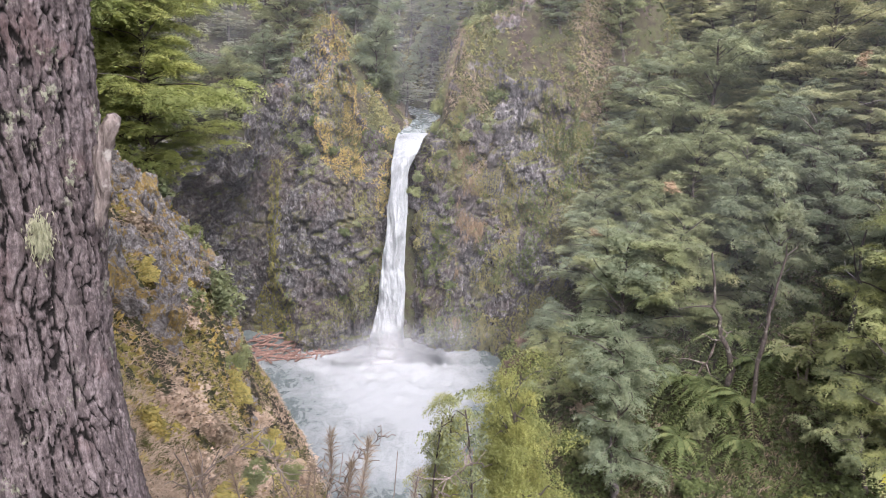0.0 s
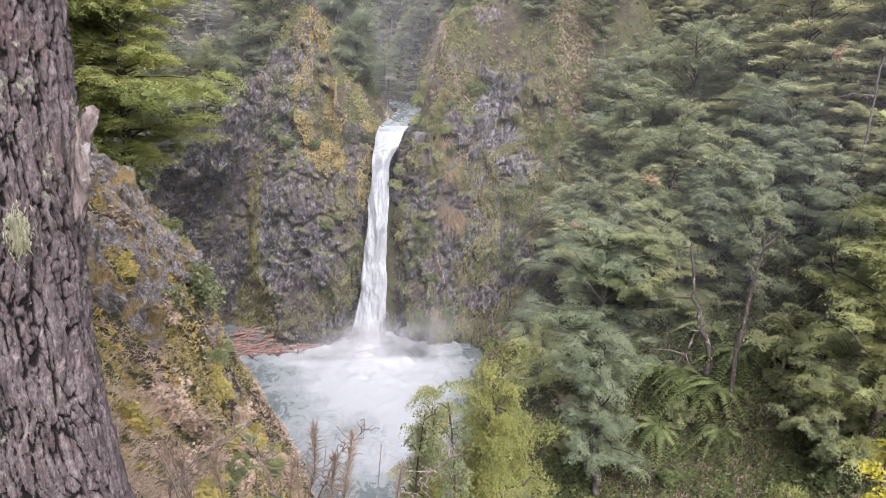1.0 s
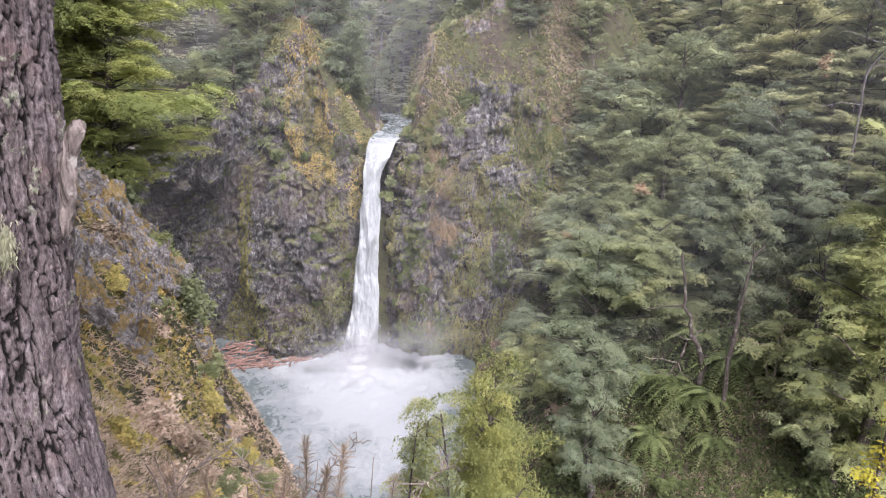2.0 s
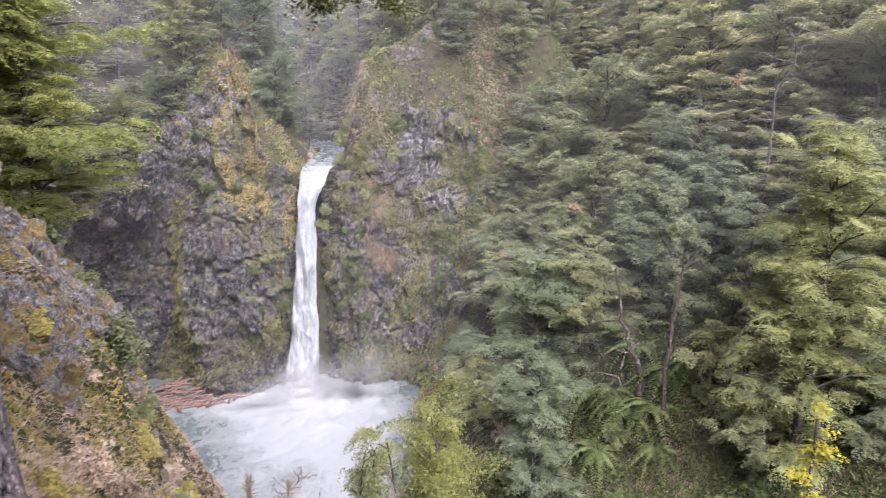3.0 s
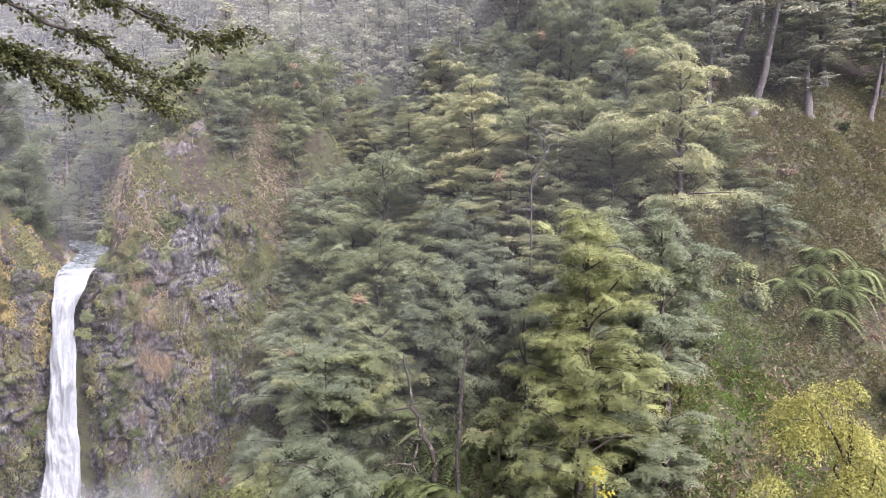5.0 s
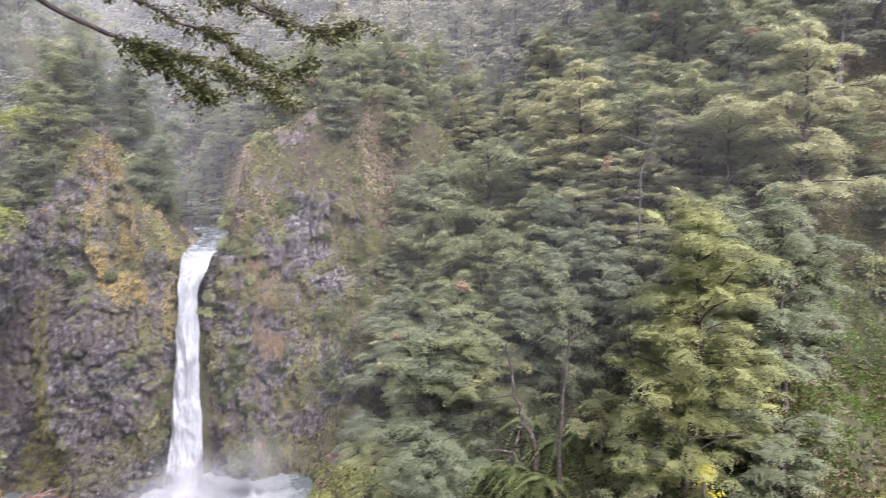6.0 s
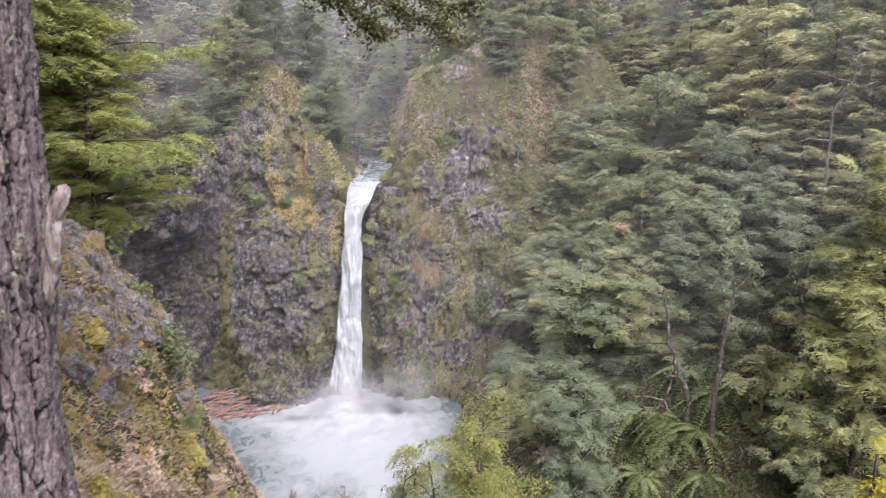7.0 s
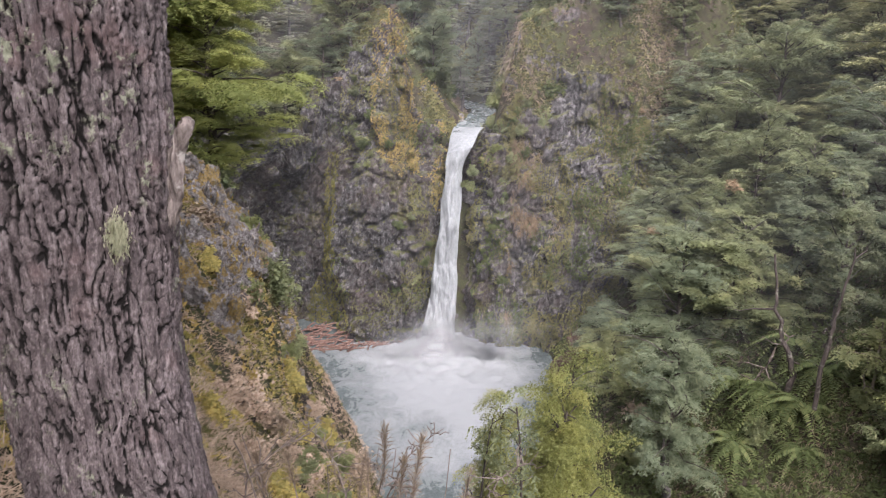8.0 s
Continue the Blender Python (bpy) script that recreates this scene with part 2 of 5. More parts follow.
def mist_material(name, density, size):
    n = Nodes(name, 1.0)
    r = n.add("ShaderNodeVectorMath", Vector=n.co)
    r.operation = "LENGTH"
    edge = n.gate(r.outputs["Value"], size, size * 0.15)
    a = n.calc("MULTIPLY", n.calc("MULTIPLY", edge, edge), n.gate(n.noise(0.22 / size * 8, 5, 0.55, None, 0.5), 0.05, 0.62))
    n.put(n.bsdf.inputs["Alpha"], n.calc("MULTIPLY", a, density))
    n.mat.surface_render_method = "BLENDED"
    return n.done((0.6, 0.61, 0.62))


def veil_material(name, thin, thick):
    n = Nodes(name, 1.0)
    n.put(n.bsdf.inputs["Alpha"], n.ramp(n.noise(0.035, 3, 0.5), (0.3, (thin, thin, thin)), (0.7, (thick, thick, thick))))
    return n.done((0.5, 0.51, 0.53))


WATER, FALL = water_material(), fall_material()
MIST = mist_material("spray_mist", 0.45, 1.0)
THIN_MIST = mist_material("thin_spray", 0.2, 1.0)
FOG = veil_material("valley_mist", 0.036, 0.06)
# added sheet in place of air haze: greys what lies behind, lifts the darks
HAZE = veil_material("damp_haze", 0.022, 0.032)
LICHEN = leaf_material("hanging_lichen", (0.26, 0.26, 0.16), (0.36, 0.355, 0.235), (0.45, 0.44, 0.32), 0.1)
DEADWOOD = bark_material("dead_wood", (0.07, 0.052, 0.045), (0.33, 0.275, 0.25), (0.46, 0.42, 0.385), 5.0)

# ---- mesh helpers ----
rng = np.random.default_rng(7)


def mesh_data(name, verts, faces, material, smooth=False):
    verts, faces = np.asarray(verts, np.float32), np.asarray(faces, np.int32)
    me = bpy.data.meshes.new(name)
    me.vertices.add(len(verts))
    me.vertices.foreach_set("co", verts.ravel())
    me.loops.add(faces.size)
    me.loops.foreach_set("vertex_index", faces.ravel())
    me.polygons.add(len(faces))
    me.polygons.foreach_set("loop_start", np.arange(0, faces.size, faces.shape[1], dtype=np.int32))
    if smooth:
        me.polygons.foreach_set("use_smooth", np.ones(len(faces), bool))
    me.update(calc_edges=True)
    me.materials.append(material)
    return me


def part(name, me, parent, label=""):
    ob = new(name, me)
    ob.parent = parent
    return tagged(ob, label)


def weld(*pieces):
    """Joins pieces of verts and quads."""
    vs, fs, n = [], [], 0
    for v, f in pieces:
        vs.append(np.asarray(v, float))
        fs.append(np.asarray(f, int) + n)
        n += len(v)
    return np.concatenate(vs), np.concatenate(fs)


def lattice(rows, cols):
    i = np.arange((rows - 1) * (cols - 1))
    a = i // (cols - 1) * cols + i % (cols - 1)
    return np.stack([a, a + 1, a + cols + 1, a + cols], 1)


def value_noise(p, seed=0):
    p = np.asarray(p, float)
    i = np.floor(p).astype(np.int64)
    f = p - i
    f = f * f * (3 - 2 * f)
    out = 0
    for dx in (0, 1):
        for dy in (0, 1):
            for dz in (0, 1):
                h = (i[..., 0] + dx) * 374761393 + (i[..., 1] + dy) * 668265263 + (i[..., 2] + dz) * 2147483647 + seed * 974711
                h = (h ^ (h >> 13)) * 1274126177
                h = ((h ^ (h >> 16)) & 0xFFFFFF) / 0xFFFFFF
                w = (f[..., 0] if dx else 1 - f[..., 0]) * (f[..., 1] if dy else 1 - f[..., 1]) * (f[..., 2] if dz else 1 - f[..., 2])
                out = out + w * h
    return out * 2 - 1


def fbm(p, octaves=4, seed=0, gain=0.5):
    p = np.asarray(p, float)
    out, a = 0, 1.0
    for k in range(octaves):
        out = out + a * value_noise(p * 2 ** k + 17.3 * k, seed + k)
        a *= gain
    return out


def blocks(p, seed=0):
    """Broken stone: for each point a random number of its block (-1 to 1) and how far it lies from the block's edge."""
    p = np.asarray(p, float)
    shape = p.shape[:-1]
    p = p.reshape(-1, 3)
    cell = np.floor(p).astype(np.int64)
    best = np.full(len(p), 9.0)
    second = np.full(len(p), 9.0)
    value = np.zeros(len(p))
    for dx, dy, dz in itertools.product((-1, 0, 1), repeat=3):
        i = cell + [dx, dy, dz]
        h = i[:, 0] * 374761393 + i[:, 1] * 668265263 + i[:, 2] * 2147483647 + seed * 974711
        h = (h ^ (h >> 13)) * 1274126177
        h = h ^ (h >> 16)
        jit = np.stack([h & 255, (h >> 8) & 255, (h >> 16) & 255], 1) / 255.0
        d = np.linalg.norm(i + 0.1 + 0.8 * jit - p, axis=1)
        near = d < best
        second = np.where(near, best, np.minimum(second, d))
        value = np.where(near, ((h >> 24) & 255) / 127.5 - 1, value)
        best = np.where(near, d, best)
    return value.reshape(shape), (second - best).reshape(shape)


def tube(points, radii, sides=8):
    points, radii = np.asarray(points, float), np.asarray(radii, float)
    d = np.gradient(points, axis=0)
    d /= np.linalg.norm(d, axis=1, keepdims=True) + 1e-9
    ref = np.where(np.abs(d[:, 2:3]) > 0.9, [[1.0, 0, 0]], [[0, 0, 1.0]])
    a = np.cross(d, ref)
    a /= np.linalg.norm(a, axis=1, keepdims=True)
    b = np.cross(d, a)
    t = np.linspace(0, 2 * np.pi, sides, endpoint=False)
    v = points[:, None] + radii[:, None, None] * (np.cos(t)[None, :, None] * a[:, None] + np.sin(t)[None, :, None] * b[:, None])
    i = np.arange((len(points) - 1) * sides)
    r, c = i // sides, i % sides
    f = np.stack([r * sides + c, r * sides + (c + 1) % sides, (r + 1) * sides + (c + 1) % sides, (r + 1) * sides + c], 1)
    return v.reshape(-1, 3), f


def blades(base, way, width, droop=0.0, side=None, g=rng):
    """Diamond leaves: from base along way (a vector each), with a width each."""
    base, way = np.asarray(base, float), np.asarray(way, float)
    n = len(base)
    if side is None:
        side = np.cross(way, g.normal(size=(n, 3)))
    side = side / (np.linalg.norm(side, axis=1, keepdims=True) + 1e-9) * np.reshape(width, (-1, 1)) / 2
    mid, tip = base + way * 0.5, base + way
    tip[:, 2] -= droop * np.linalg.norm(way, axis=1)
    v = np.stack([base, mid + side, tip, mid - side], 1).reshape(-1, 3)
    return v, np.arange(4 * n).reshape(n, 4)


def sprays(centres, radius, count, size, thick=0.06, sag=0.45, g=rng, stretch=None, sides=0):
    """Leafy pads: for each centre an uneven domed disc of that radius, ragged at the rim, with small leaves over it."""
    tilt = g.normal(size=(len(centres), 2)) * 0.16
    if stretch is not None:
        tilt = tilt - 0.06 * stretch

    def lay(k, q, a, jitter):
        r = q * radius[k] * (0.75 + 0.25 * np.sin(a * (3 + k % 4) + k * 1.7))
        out = np.stack([np.cos(a), np.sin(a), np.zeros(len(k))], 1)
        off = out * r[:, None]
        if stretch is not None:
            off[:, :2] += stretch[k] * ((off[:, :2] * stretch[k]).sum(1) * 0.4)[:, None]
        c = centres[k] + off
        c[:, 2] += (off[:, :2] * tilt[k]).sum(1) + g.normal(size=len(k)) * jitter * radius[k] - sag * q ** 2.2 * radius[k] * 0.6
        return c, out

    k = np.repeat(np.arange(len(centres)), count)
    q = np.sqrt(g.random(len(k))) * 1.08
    c, out = lay(k, q, g.random(len(k)) * 2 * np.pi, thick)
    way = out + g.normal(size=(len(k), 3)) * [0.6, 0.6, 0.22]
    if stretch is not None:
        way[:, :2] += 0.3 * stretch[k]
    way[:, 2] -= 0.55 * q
    way /= np.linalg.norm(way, axis=1, keepdims=True)
    s = size * g.uniform(0.6, 1.4, len(k))
    side = np.cross(way, g.normal(size=(len(k), 3)) * 0.36 + [0, 0, 1.0])
    side = side / (np.linalg.norm(side, axis=1, keepdims=True) + 1e-9) * (s * 0.5)[:, None]
    v = np.stack([c - side, c + side, c + way * s[:, None]], 1).reshape(-1, 3)
    f = np.arange(len(v)).reshape(-1, 3)
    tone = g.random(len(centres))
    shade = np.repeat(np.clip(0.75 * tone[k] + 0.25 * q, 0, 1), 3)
    if sides:
        n = len(centres)
        k = np.repeat(np.arange(n), sides)
        j = np.tile(np.arange(sides), n)
        a = (j + g.uniform(-0.3, 0.3, n * sides)) * 2 * np.pi / sides
        inner, _ = lay(k, g.uniform(0.3, 0.42, n * sides), a, 0.05)
        outer, _ = lay(k, 0.5 + 0.08 * (j % 2) - 0.12 * g.random(n * sides), a, 0.06)
        w = np.concatenate([centres, inner, outer]) - [0, 0, 0.35 * size]
        ring = k * sides + (j + 1) % sides
        i0, i1, o0, o1 = n + k * sides + j, n + ring, n + n * sides + k * sides + j, n + n * sides + ring
        pad = np.concatenate([np.stack([k, i0, i1], 1), np.stack([i0, o0, o1], 1), np.stack([i0, o1, i1], 1)])
        f = np.concatenate([f, pad + len(v)])
        v = np.concatenate([v, w])
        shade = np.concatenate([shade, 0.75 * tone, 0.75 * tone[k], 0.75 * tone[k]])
    return v, f, shade


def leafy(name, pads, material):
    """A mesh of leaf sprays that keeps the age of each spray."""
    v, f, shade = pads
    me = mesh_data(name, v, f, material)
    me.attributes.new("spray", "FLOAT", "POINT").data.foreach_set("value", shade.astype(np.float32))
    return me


def tufts(points, facing, count, length, width, lean=0.6, droop=0.3, g=rng):
    """Tufts of grass blades: at each point count triangles that fan out round facing."""
    k = np.repeat(np.arange(len(points)), count)
    way = facing[k] + g.normal(size=(len(k), 3)) * lean
    way /= np.linalg.norm(way, axis=1, keepdims=True) + 1e-9
    s = np.asarray(length)[k] if np.ndim(length) else np.full(len(k), length)
    s = s * g.uniform(0.5, 1.3, len(k))
    side = np.cross(way, g.normal(size=(len(k), 3)))
    side = side / (np.linalg.norm(side, axis=1, keepdims=True) + 1e-9) * width * s[:, None] / 2
    base = points[k] + g.normal(size=(len(k), 3)) * 0.12 * s[:, None]
    tip = base + way * s[:, None]
    tip[:, 2] -= droop * s
    v = np.stack([base - side, base + side, tip], 1).reshape(-1, 3)
    return v, np.arange(len(v)).reshape(-1, 3)
# ---- the lie of the land ----
POOL_Z = -25.0
LOW = [(-4.4, 64), (-6, 62.4), (-8, 62), (-11, 63.4), (-14, 66), (-18, 66.5), (-22, 62), (-25, 52), (-23, 40), (-18, 30), (-13, 25.5), (-8, 24), (-4, 22.5),
       (-1.5, 21), (6, 17), (16, 7), (30, -4), (60, -14), (160, -30), (160, -18), (70, 0), (40, 8), (21, 17), (10, 30), (3.5, 45), (6.5, 56), (5, 63), (-1.8, 64)]
RIGHT_BANK = [(300, -50), (70, 0), (40, 8), (21, 17), (10, 30), (3.5, 45), (6.5, 56), (5, 62)]
RIM = [(300, -90), (60, -27), (30, -14), (14, -6), (5, -2.2), (0.8, 1.0), (-2.3, 2.3), (-6.8, 9.5), (-9.7, 20.5), (-16, 27), (-24, 38), (-27, 52), (-23, 64), (-18, 69), (-12, 67), (-6, 66), (-3, 70), (-2, 90), (-8, 110)]
UPPER = [(-3.2, 60), (-2.2, 66), (-1.6, 72), (-0.8, 79), (-5, 90), (-15, 103), (-30, 125), (-42, 170), (-60, 400)]


def along(poly, x, y):
    """Distance from a line in plan, its side (positive: right of its way) and how far along it is."""
    best = np.full(x.shape, 1e9)
    side = np.zeros(x.shape)
    where = np.zeros(x.shape)
    for k in range(len(poly) - 1):
        (ax, ay), (bx, by) = poly[k], poly[k + 1]
        dx, dy = bx - ax, by - ay
        t = np.clip(((x - ax) * dx + (y - ay) * dy) / (dx * dx + dy * dy), 0, 1)
        d = np.hypot(x - ax - t * dx, y - ay - t * dy)
        s = (x - ax) * dy - (y - ay) * dx
        hit = d < best
        best, side, where = np.where(hit, d, best), np.where(hit, np.sign(s), side), np.where(hit, k + t, where)
    return best, side, where


def inside(poly, x, y):
    odd = np.zeros(x.shape, bool)
    for k in range(len(poly)):
        (ax, ay), (bx, by) = poly[k - 1], poly[k]
        if ay != by:
            odd ^= ((ay > y) != (by > y)) & (x < (bx - ax) * (y - ay) / (by - ay) + ax)
    return odd


def ground(x, y):
    """Height of the land at x, y."""
    x, y = np.asarray(x, float), np.asarray(y, float)
    rough = fbm(np.stack([x, y, 0 * x], -1) * 0.16, 4, 3)
    fine = fbm(np.stack([x, y, 0 * x], -1) * 0.8, 3, 9)
    # the wooded slope across the stream
    d, s, k = along(RIGHT_BANK, x, y)
    d = np.where(s > 0, d, -d)
    right = POOL_Z + 1.12 * np.clip(d, -30, 34) + 0.75 * np.clip(d - 34, 0, 40) + 0.55 * np.clip(d - 74, 0, 90)
    right = right + rough * 1.1 * np.clip(d / 6, 0, 1) + fine * 0.25
    # upper valley above the fall
    du, su, ku = along(UPPER, x, y)
    bed = -6.1 + 0.066 * np.clip(y - 62, 0, 200)
    wall = bed + 4.6 * np.clip(du - 1.7, 0, 2.2) + 0.5 * np.clip(du - 3.9, 0, 12) + rough * 0.8 * np.clip(du / 5, 0, 1)
    wall = wall - 0.3 * np.clip(x - 9, 0, 12) - 1.2 * np.clip(x - 21, 0, 60)
    lip = 4.5 * np.clip(65.5 + 0.3 * np.clip(x, 0, 99) - y, 0, 99)
    right = np.where(y > 62, np.minimum(right, bed + 1.25 * np.clip(du - 1.7, 0, 200) + rough * 0.9), right)
    right = np.where((y > 55) & (su > 0), np.maximum(right, wall - lip), right)
    # the near slope, the spur and the left heights
    d, s, k = along(RIM, x, y)
    rim = np.interp(k, [0, 5, 6, 7, 8, 9, 10, 11, 14, 18], [-1.9, -1.8, -1.9, -2.0, -2.3, -3.2, -4.5, -6, -6.5, -5])
    u = np.where(s > 0, d, -d)
    rise = np.where(y > 30, 0.75, 0.3)
    calm = np.clip(np.hypot(x, y) / 14, 0.1, 1)
    gentle = 1.32 * np.clip(u, 0, 30)
    bluff = np.interp(u, [0, 2.6, 3.7, 5.4, 9, 20], [0, 3.0, 6.6, 9.7, 18, 40])
    m = np.clip((y - 9) / 7, 0, 1) * np.clip((32 - y) / 4, 0, 1)
    left = rim - (gentle * (1 - m) + bluff * m) + rise * np.clip(-u, 0, 90) + calm * (fine * 0.3 + rough * 0.7 * np.clip(d / 4, 0, 1))
    # bank left of the lookout, out of view, raised to shade the trunk
    left = left + 2.6 * np.clip(-(x + 3 + 0.8 * np.clip(y, 0, 60) + 0.1 * np.clip(-y, 0, 400)), 0, 14) * np.clip((34 - y) / 10, 0, 1)
    left = left + 7.5 * np.exp(-((x + 12.2) / 4.2) ** 2 - ((y - 70.5) / 5.0) ** 2)
    left = left + 0.5 * np.clip(y - 70, 0, 150) * np.clip(-(x + 4) / 8, 0, 1)
    left = np.where(y > 63, np.minimum(left, bed + 1.9 * np.clip(du - 1.5, 0, 99) + fine * 0.4), left)
    on_right = (along(RIGHT_BANK, x, y)[1] > 0) & ((y < 62) | (x > -2)) | ((y >= 62) & (su > 0))
    z = np.where(on_right, right, left)
    z = np.where(inside(LOW, x, y), POOL_Z - 0.9 + 0.3 * fine, z)
    z = z + 0.55 * np.clip(y - 115, 0, 200) * np.maximum(np.clip(du / 25, 0, 1), np.clip((y - 135) / 40, 0, 1))
    far = np.hypot(x, y)
    z = np.where(far > 320, 90 + (z - 90) * np.exp(-(far - 320) / 200), z)
    return np.maximum(z, POOL_Z - 1.2)


def spread(lo, hi, step, out):
    """Grid lines: even from lo to hi, then wider and wider out to the horizon."""
    mid = np.arange(lo, hi + step / 2, step)
    grow = step * np.cumsum(1.14 ** np.arange(1, 80))
    grow = grow[grow < out]
    return np.concatenate([lo - grow[::-1], mid, hi + grow])


gx, gy = spread(-30, 62, 0.6, 2500), spread(-4, 92, 0.6, 2500)
X, Y = np.meshgrid(gx, gy)
land = new("ground", mesh_data("ground", np.stack([X, Y, ground(X, Y)], -1).reshape(-1, 3), lattice(len(gy), len(gx)), EARTH, True))
tagged(land, "steep mossy forest floor and grassy gorge slopes", "ground", kind="structure")


# ---- cliffs round the pool ----
def cliff(name, line, label, seed, step=0.115, foot=POOL_Z - 0.8):
    """A rock wall: rows of x, y at the foot, top height, lean back at the top, and hollow (bulge inward at half height)."""
    line = np.asarray(line, float)
    run = np.concatenate([[0], np.cumsum(np.hypot(*np.diff(line[:, :2], axis=0).T))])
    u = np.arange(0, run[-1], step)
    cols = [np.interp(u, run, line[:, c]) for c in range(5)]
    ker = np.hanning(int(1.8 / step) | 1)
    ker /= ker.sum()
    pad = len(ker) // 2
    cols = [np.convolve(np.pad(c, pad, "edge"), ker, "valid") for c in cols]
    px, py, top, lean, hollow = cols
    tx, ty = np.gradient(px), np.gradient(py)
    ln = np.hypot(tx, ty)
    nx, ny = -ty / ln, tx / ln  # away from the pool
    rows = int((max(top) - foot) / step)
    v = np.linspace(0, 1, rows)[:, None]
    h = foot + (top - foot) * v
    back = lean * v ** 1.6 + hollow * np.sin(np.pi * np.clip(v * 1.15, 0, 1))
    P = np.stack([px + nx * back, py + ny * back, h], -1)
    warp = P + 0.5 * np.stack([fbm(P * 0.6, 3, seed + 3), fbm(P * 0.6, 3, seed + 4), fbm(P * 0.6, 3, seed + 6)], -1)
    big, gap = blocks(warp * [0.75, 0.75, 0.3], seed)
    small, chink = blocks(warp * [2.2, 2.2, 1.1], seed + 1)
    push = 1.0 * fbm(P * 0.17, 3, seed) + 0.6 * big + 0.24 * small + 0.2 * np.abs(fbm(P * [2.1, 2.1, 1.2], 3, seed + 9, 0.6))
    push = push - 0.55 * np.clip(1 - gap / 0.14, 0, 1) - 0.25 * np.clip(1 - chink / 0.14, 0, 1)
    ledge = np.abs((P[..., 2] * 0.33 + 0.8 * fbm(P * 0.2, 2, seed + 2)) % 1 - 0.5)
    push = push + 0.6 + 0.4 * ledge + 0.5 * np.abs(fbm(P * [0.5, 0.5, 0.5] + 40, 3, seed + 13)) * v ** 2
    P[..., 2] += 1.2 * v ** 3 * fbm(P * [0.5, 0.5, 0], 3, seed + 15)
    P[..., 0] -= nx * push * 0.9
    P[..., 1] -= ny * push * 0.9
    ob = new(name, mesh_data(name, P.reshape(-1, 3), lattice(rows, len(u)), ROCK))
    tagged(ob, label, "cliff", kind="structure")
    return P, np.stack([nx, ny, 0 * nx], -1)


LEFT_CLIFF = [(-25, 44, -4, 1, 0), (-25, 54, -5, -2, 2), (-21.5, 61, -6.0, -4.5, 3.5), (-17.5, 65, -4.5, -3, 2), (-14.6, 64.4, 0.4, 1.5, 0.2), (-12.3, 62.2, 4.3, 4.2, -1.0),
              (-10.6, 61.3, 3.2, 4.8, -0.9), (-9, 61, 0.9, 4.6, -0.8), (-7.2, 61, -1.2, 3.4, -0.6), (-6.1, 61.6, -3.4, 2.0, -0.3), (-5.4, 63, -5.2, 0.8, 0), (-5.2, 66, -5.4, 0.5, 0)]
RIGHT_CLIFF = [(-1.3, 67, -5.4, 0.3, 0), (-1.2, 63.6, -5.4, 0.5, 0), (-0.8, 62, -4.6, 1.5, -0.2), (1.5, 61.6, -1.6, 3.5, -0.6), (4.5, 62, -0.3, 4.0, -0.5), (6.6, 60.5, -0.8, 5.0, -0.4),
               (8.6, 59.5, -1.2, 5.5, 0), (11, 58.5, -2.0, 5.0, 0), (14, 59, -3.5, 5, 0), (18, 60, -4.0, 5, 0)]
PL, NL = cliff("cliff_left", LEFT_CLIFF, "dark columnar basalt cliff with moss and a hollowed alcove", 21)
PR, NR = cliff("cliff_right", RIGHT_CLIFF, "grey basalt cliff beside the fall, draped with grass", 33)

cliff("cliff_slot", [(-6.4, 62.9, -5.9, 0.3, 0), (-5.0, 64.6, -5.8, 0.3, 0), (-3.2, 65.2, -5.7, 0.2, 0), (-1.6, 64.7, -5.8, 0.3, 0), (-0.2, 62.9, -5.9, 0.3, 0)], "wet black rock behind the falling water", 45)



def rib(name, label, box, seed, step=0.2):
    """Broken rock that breaks through the ground above a cliff."""
    x, y = np.meshgrid(np.arange(box[0], box[1], step), np.arange(box[2], box[3], step))
    z = ground(x, y)
    q = np.stack([x, y, z], -1)
    q = q + 0.5 * np.stack([fbm(q * 0.7, 3, seed + 3), fbm(q * 0.7, 3, seed + 4), 0 * x], -1)
    big, gap = blocks(q * 0.5, seed)
    small, chink = blocks(q * 1.3, seed + 1)
    edge = np.minimum(np.minimum(x - box[0], box[1] - x), np.minimum(y - box[2], box[3] - y))
    z = z + 0.55 * big + 0.3 * small - 0.5 * np.clip(1 - gap / 0.15, 0, 1) + 0.2 * fbm(q * 1.7, 3, seed + 5) - 0.2 - 2.0 * np.clip(1 - edge / 1.5, 0, 1)
    P = np.stack([x, y, z], -1)
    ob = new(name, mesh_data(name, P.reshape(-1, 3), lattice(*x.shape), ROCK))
    tagged(ob, label, "cliff", kind="structure")
    return P


RIB_LEFT = rib("rock_rib", "weathered rock rib rising beside the fall", (-17.5, -4.2, 62.5, 80), 53)
RIB_RIGHT = rib("rock_rib", "broken rock shoulder under scrub above the fall", (-0.9, 14, 62.5, 80), 57)

# ---- pool, fall and stream ----
wx, wy = np.meshgrid(np.linspace(-27, 14, 160), np.linspace(20, 67, 160))
IMPACT = (-4.0, 58.8)
dist = np.hypot(wx - IMPACT[0], (wy - IMPACT[1]))
q = np.stack([wx, wy, 0 * wx], -1)
wz = POOL_Z + 0.06 * fbm(q * 0.9, 3, 40) * np.clip(1.6 - dist / 22, 0.3, 1) + (1.3 + 0.5 * fbm(q * 0.9, 3, 41)) * np.exp(-(dist / 3.0) ** 2) + 0.2 * fbm(q * 2.2, 3, 44) * np.exp(-(dist / 9) ** 2)
pool_me = mesh_data("pool_water", np.stack([wx, wy, wz], -1).reshape(-1, 3), lattice(160, 160), WATER, True)
